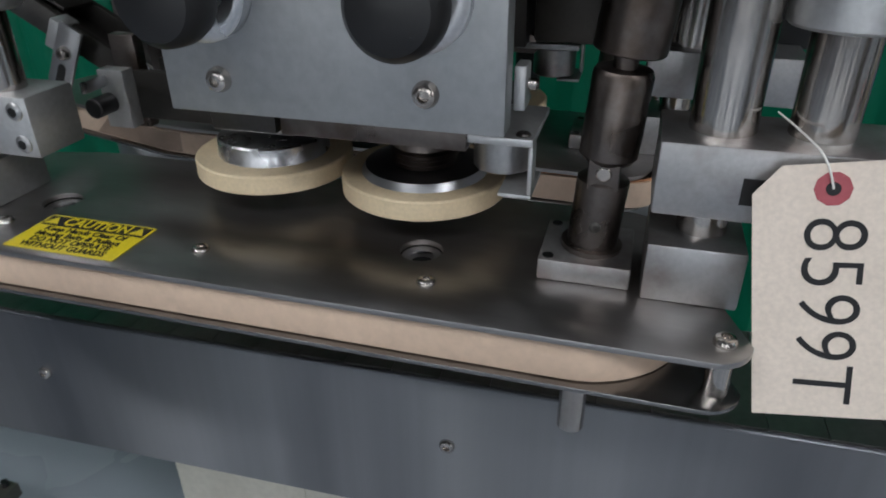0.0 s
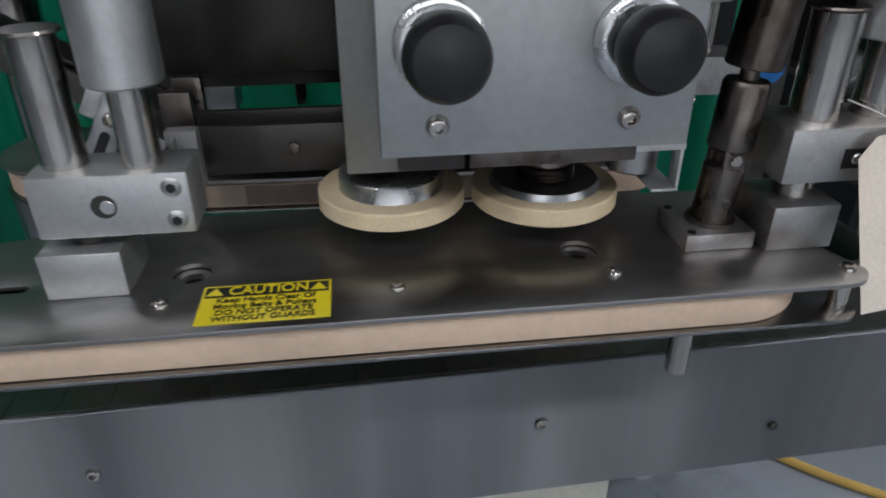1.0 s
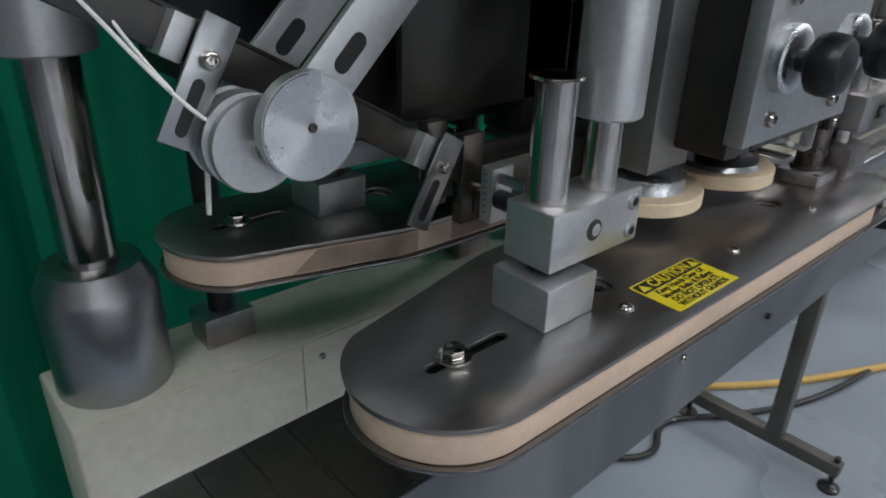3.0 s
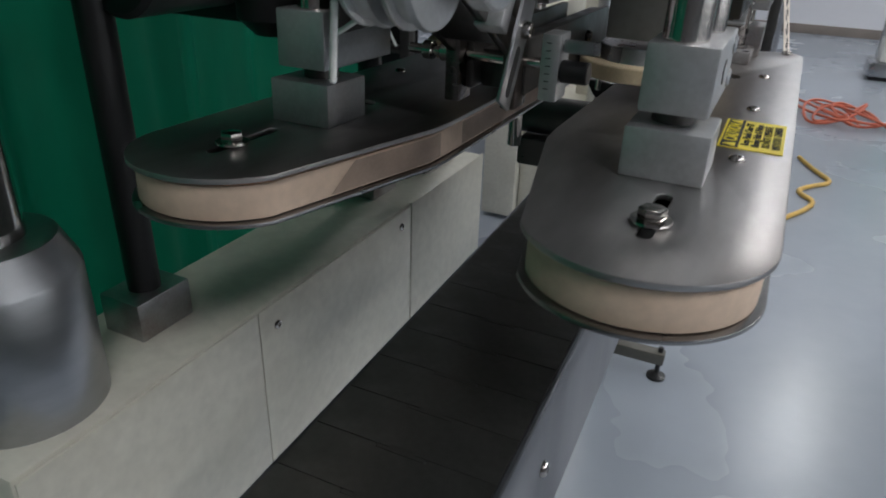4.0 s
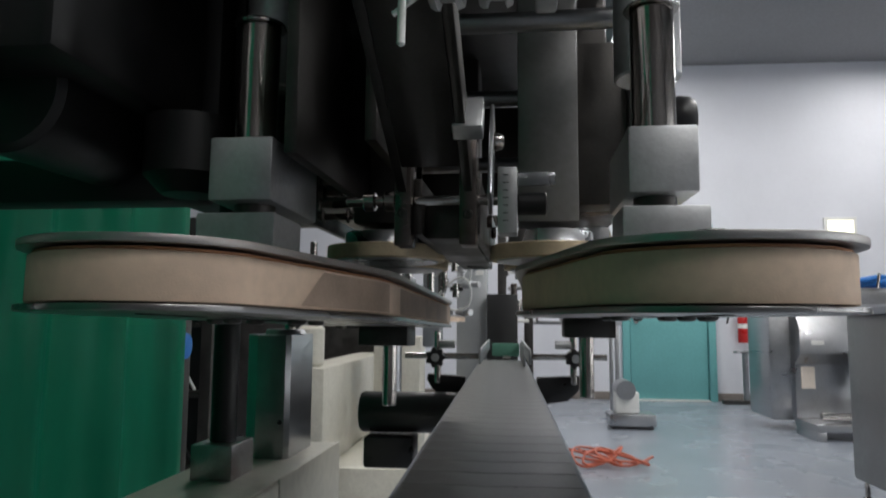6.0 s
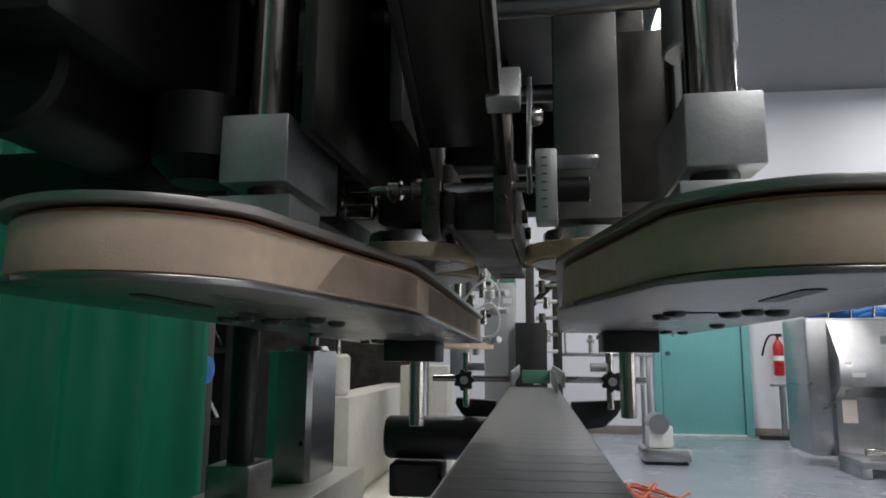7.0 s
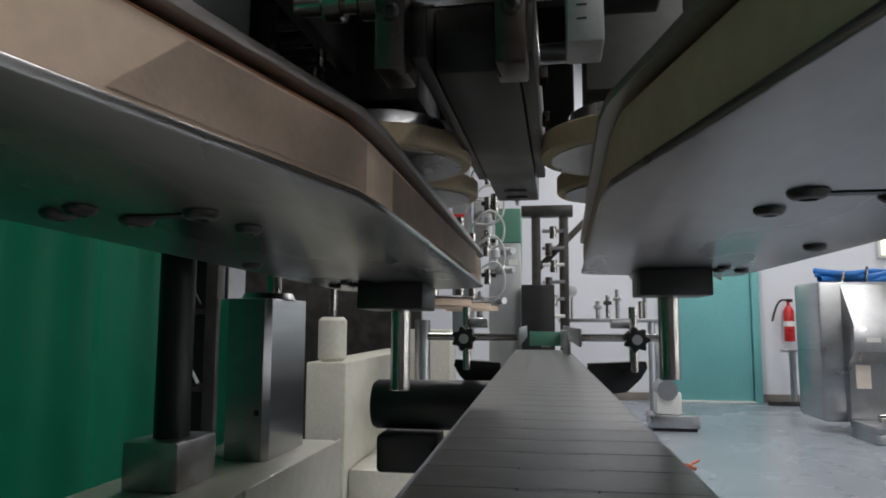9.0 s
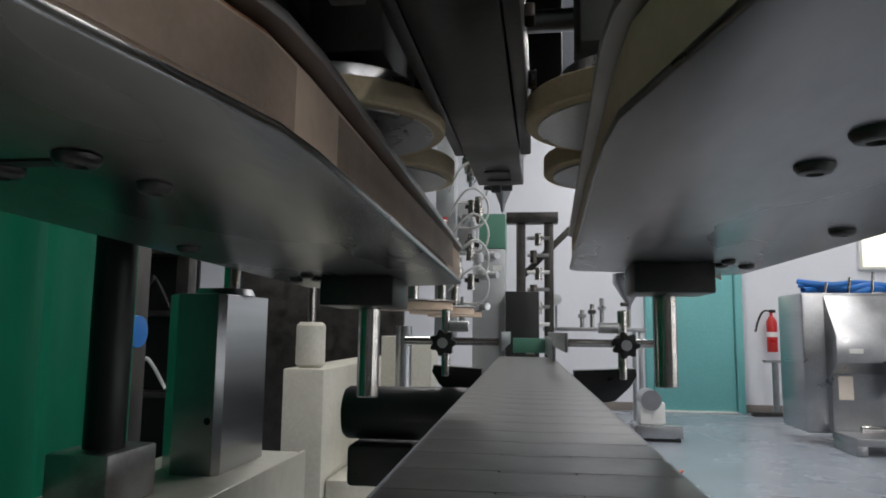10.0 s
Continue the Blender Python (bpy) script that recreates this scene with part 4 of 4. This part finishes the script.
part("brace", box(-0.02, 0.02, -0.02, 0.02, 0, n, 0.003, m), DARK, gy)
part("hopper", lathe([(0.01, 0), (0.018, 0.05), (0.17, 0.42), (0.17, 0.60), (0.165, 0.60), (0.165, 0.42), (0.012, 0.06)], 36, pose(-0.14, 4.43, 1.735)), STEEL, gy, "stainless cone hopper")
for k in range(6):
    z = 0.95 + k * 0.11
    part("valve", rod((0.06 + 0.03 * (k % 2), 4.36, z), (0.06 + 0.03 * (k % 2), 4.36, z + 0.08), 0.022), CHROME if k % 2 else OILY, gy)
    part("fitting", rod((0.02, 4.36, z + 0.05), (0.16, 4.36, z + 0.05), 0.012), RUSTY if k % 3 else WHITEP, gy)

pump = thing("pump_cart", "small white pump on a low steel cart", "pump", at=LINE @ Matrix.Translation((0.17, 0.2, 0)))
part("tray", box(0.80, 1.22, 6.1, 6.4, 0.03, 0.14, 0.006), STEEL, pump)
part("pump_body", box(0.86, 1.08, 6.15, 6.35, 0.14, 0.34, 0.02), WHITEP, pump)
part("pump_head", rod((0.95, 6.1, 0.36), (0.95, 6.36, 0.36), 0.09), STEEL, pump)
part("foot", box(0.82, 1.2, 6.12, 6.38, 0, 0.03, 0.003), PLASTIC, pump)

fm = thing("filling_machine", "stainless filling machine with blue hose coiled on top", "machine", at=LINE @ Matrix.Translation((0.20, 0, 0)))
o = [(2.24, 0.10), (3.6, 0.10), (3.6, 1.36), (2.30, 1.36), (2.24, 1.28)]
part("side_frame", box(2.26, 3.6, 6.42, 7.0, 0.10, 1.33, 0.03), STEEL, fm)
part("front_hood", prism([(6.2, 0.95), (6.42, 1.30), (6.42, 0.12), (6.33, 0.12), (6.33, 0.62), (6.2, 0.72)], 2.45, 3.6, 0.004, Matrix(((0, 0, 1, 0), (1, 0, 0, 0), (0, 1, 0, 0), (0, 0, 0, 1)))), STEEL, fm, "angled stainless hood")
part("plate_label", box(2.55, 2.66, 6.195, 6.199, 0.80, 0.84, 0.0), WHITEP, fm)
part("paper", box(2.50, 2.62, 6.322, 6.329, 0.40, 0.60, 0.0), PAPER, fm)
for i in range(3):
    part("hose", tube([(2.35 + 0.2 * k, 6.6 + 0.12 * math.sin(k * 1.9 + i), 1.36 + 0.03 * i + 0.03 * math.sin(k * 2.3 + i)) for k in range(7)], 0.028), BLUE, fm, "blue hose")
for k in range(6):
    part("fitting", rod((2.5 + 0.2 * k, 6.5, 1.33), (2.5 + 0.2 * k + 0.02, 6.5, 1.42 + 0.05 * (k % 3)), 0.014), CHROME, fm)
part("funnel", lathe([(0.02, 0), (0.02, 0.10), (0.17, 0.36), (0.17, 0.52), (0.165, 0.52), (0.165, 0.365), (0.012, 0.10)], 36, pose(2.95, 6.0, 0.22)), STEEL, fm, "stainless funnel")
part("frame_foot", box(2.42, 3.6, 5.85, 6.30, 0.08, 0.14, 0.004), STEEL, fm)
for x in (2.46, 3.5):
    part("frame_leg", box(x - 0.04, x + 0.04, 5.86, 6.28, 0, 0.08, 0.004), STEEL, fm)
part("pipe", rod((2.5, 5.95, 0.20), (3.4, 5.95, 0.20), 0.03), CHROME, fm)

ext = thing("fire_extinguisher", "red fire extinguisher on the white wall", "extinguisher", at=LINE @ Matrix.Translation((2.98, 8.70, 0.74)))
part("cylinder", lathe([(0, 0), (0.055, 0), (0.06, 0.01), (0.06, 0.36), (0.03, 0.42), (0.018, 0.43), (0.018, 0.47), (0, 0.47)], 28), RED, ext)
part("band", lathe([(0.0605, 0.18), (0.061, 0.18), (0.061, 0.24), (0.0605, 0.24)], 28), WHITEP, ext)
part("handle", box(-0.02, 0.05, -0.012, 0.012, 0.47, 0.51, 0.004), PLASTIC, ext)
part("hose", tube([(0, 0, 0.48), (-0.06, 0, 0.52), (-0.15, 0, 0.42), (-0.19, 0, 0.24)], 0.012), PLASTIC, ext, "black rubber hose")
st = thing("pipe_stand", "grey pipe stand on a cross base by the wall", "stand", at=LINE @ Matrix.Translation((2.93, 8.50, 0)))
part("cross_base", box(-0.28, 0.28, -0.05, 0.05, 0, 0.05, 0.004), DARK, st)
part("stem", rod((0, 0, 0.04), (0, 0, 0.62), 0.035), STEEL, st)
part("top_plate", box(-0.12, 0.12, -0.06, 0.06, 0.62, 0.65, 0.003), STEEL, st)

sc = thing("stainless_table", "dark stainless machine table on round feet", "table", at=LINE @ Matrix.Translation((2.28, 3.4, 0)))
part("cabinet", box(-0.30, 0.60, -0.30, 0.50, 0.12, 1.05, 0.02), GEARBOX, sc)
part("top", box(-0.33, 0.63, -0.33, 0.53, 1.05, 1.10, 0.004), STEEL, sc)
for x in (-0.25, 0.55):
    for y in (-0.25, 0.45):
        part("foot", lathe([(0, 0), (0.035, 0), (0.03, 0.015), (0.014, 0.03), (0.014, 0.125), (0, 0.125)], 16, pose(x, y, 0)), CHROME, sc)
part("vise", box(-0.18, 0.10, -0.2, 0.1, 1.10, 1.22, 0.01), DARK, sc)
part("post", rod((-0.02, 0.1, 1.10), (-0.02, 0.1, 1.50), 0.02), CHROME, sc)

rack = thing("equipment_rack", "dark equipment rack with wiring behind the posts", "rack", at=LINE @ Matrix.Translation((-0.98, 1.42, 0)))
part("upright", box(-0.43, -0.40, -0.02, 0.02, 0, 1.30, 0.003), DARK, rack)
part("upright", box(0.20, 0.23, -0.02, 0.02, 0, 1.30, 0.003), DARK, rack)
part("back_panel", box(-0.42, 0.22, 0.05, 0.06, 0.1, 1.28, 0.003), BLACK, rack)
for k, z in enumerate((0.35, 0.62, 0.80, 0.98, 1.12)):
    part("shelf", box(-0.40, 0.20, -0.02, 0.05, z, z + 0.012, 0.002), DARK, rack)
    part("module", box(-0.08 + 0.03 * k, 0.0 + 0.03 * k, -0.015, 0.045, z + 0.0125, z + 0.09, 0.004), OILY if k % 2 else ALU, rack)
    part("wire", tube([(0.05, -0.02, z + 0.02), (0.10 + 0.02 * k, -0.04, z + 0.07), (0.15, -0.03, z + 0.10), (0.19, -0.02, z + 0.02)], 0.004), PLASTIC if k % 2 else WHITEP, rack)
bench = thing("fitting_bench", "steel bench with gauges and fittings by the wall", "bench", at=LINE @ Matrix.Translation((0.75, 7.2, 0)))
part("bench_top", box(-0.55, 0.45, -0.25, 0.25, 0.96, 1.0, 0.004), STEEL, bench)
for x in (-0.5, 0.4):
    for y in (-0.2, 0.2):
        part("bench_leg", box(x - 0.02, x + 0.02, y - 0.02, y + 0.02, 0, 0.96, 0.003), STEEL, bench)
part("gauge", lathe([(0, 0), (0.05, 0), (0.055, 0.01), (0.055, 0.035), (0, 0.04)], 24, pose(-0.42, -0.1, 1.28, 90)), ALU, bench, "round pressure gauge")
part("gauge_stem", rod((-0.42, -0.1, 1.0), (-0.42, -0.1, 1.24), 0.012), CHROME, bench)
for k, x in enumerate((-0.15, -0.05, 0.05, 0.28)):
    part("valve", rod((x, 0, 1.0), (x, 0, 1.18 + 0.06 * (k % 3)), 0.022), CHROME if k % 2 else RUSTY, bench)
    part("valve_head", box(x - 0.04, x + 0.04, -0.03, 0.03, 1.10 + 0.04 * k, 1.14 + 0.04 * k, 0.006), DARK if k % 2 else STEEL, bench)
part("funnel", lathe([(0.02, 0), (0.025, 0.06), (0.16, 0.28), (0.16, 0.38), (0.155, 0.38), (0.155, 0.285), (0.015, 0.06)], 32, pose(0.33, 0.05, 1.18)), STEEL, bench, "stainless funnel")
part("funnel_stand", rod((0.33, 0.05, 1.0), (0.33, 0.05, 1.2), 0.02), CHROME, bench)


def cord(name, pts, r, material, label):
    solid(name, tube(pts, r), material, label, "cord")


rng = random.Random(4)
cord("floor_cord", [(0.42 + 0.22 * math.sin(k * 1.3) + 0.012 * k, 4.8 + 0.4 * math.cos(k * 1.7), 0.012 + 0.03 * (k % 3)) for k in range(26)], 0.0085, ORANGE, "coiled orange extension cord lying on the floor")
cord("floor_cord", [(0.35, 3.75, 0.01), (0.42, 3.55, 0.01), (0.52, 3.4, 0.01), (0.40, 3.28, 0.01), (0.34, 3.16, 0.01), (0.46, 3.05, 0.01), (0.2, 2.6, 0.01), (-0.05, 2.1, 0.01), (-0.23, 1.71, 0.01), (-0.42, 1.45, 0.01), (-0.62, 1.18, 0.01), (-1.0, 0.9, 0.01)], 0.011, YCORD, "yellow extension cord lying on the floor")
cord("floor_cord", [(-0.10, 2.0, 0.01), (-0.12, 1.75, 0.01), (-0.25, 1.45, 0.01), (-0.40, 1.25, 0.01), (-0.30, 1.12, 0.01), (-0.42, 0.98, 0.01), (-0.55, 0.6, 0.01)], 0.009, PLASTIC, "black power cord lying on the floor")
blue = thing("blue_cap_motor", "blue plastic capped actuator behind the posts", "actuator", at=(-0.655, 1.01, 0.0))
part("bracket", box(-0.03, -0.01, -0.02, 0.02, 0.0, 1.12, 0.002), DARK, blue)
part("cap", lathe([(0, 0), (0.026, 0), (0.030, 0.018), (0.026, 0.050), (0, 0.055)], 24, pose(-0.05, -0.02, 0.948, 0, 90, 0)), BLUE, blue, "blue plastic cap")

# ---- conveyor chain links, last ----
def link_mesh():
    L, W = 0.0381, 0.0572
    bm = bmesh.new()
    prism([(-W, 0.00035), (W, 0.00035), (W, L - 0.00035), (0.016, L - 0.00035), (0.016, L - 0.0032), (-0.016, L - 0.0032), (-0.016, L - 0.00035), (-W, L - 0.00035)][::-1], -0.0032, 0.0, 0, None, bm)
    prism([(-0.0152, L - 0.0028), (0.0152, L - 0.0028), (0.0152, L - 0.0002), (0.0085, L - 0.0002), (0.0085, L + 0.0026), (-0.0085, L + 0.0026), (-0.0085, L - 0.0002), (-0.0152, L - 0.0002)], -0.0032, 0.0, 0, None, bm)
    return put_mesh("chain_link", bm, CHAINLINK, False)


LINK = link_mesh()
for i in range(58):
    ob = new("chain_link", LINK)
    ob.parent = conv
    ob.location = (0, -0.72 + i * 0.0381, 0.9)
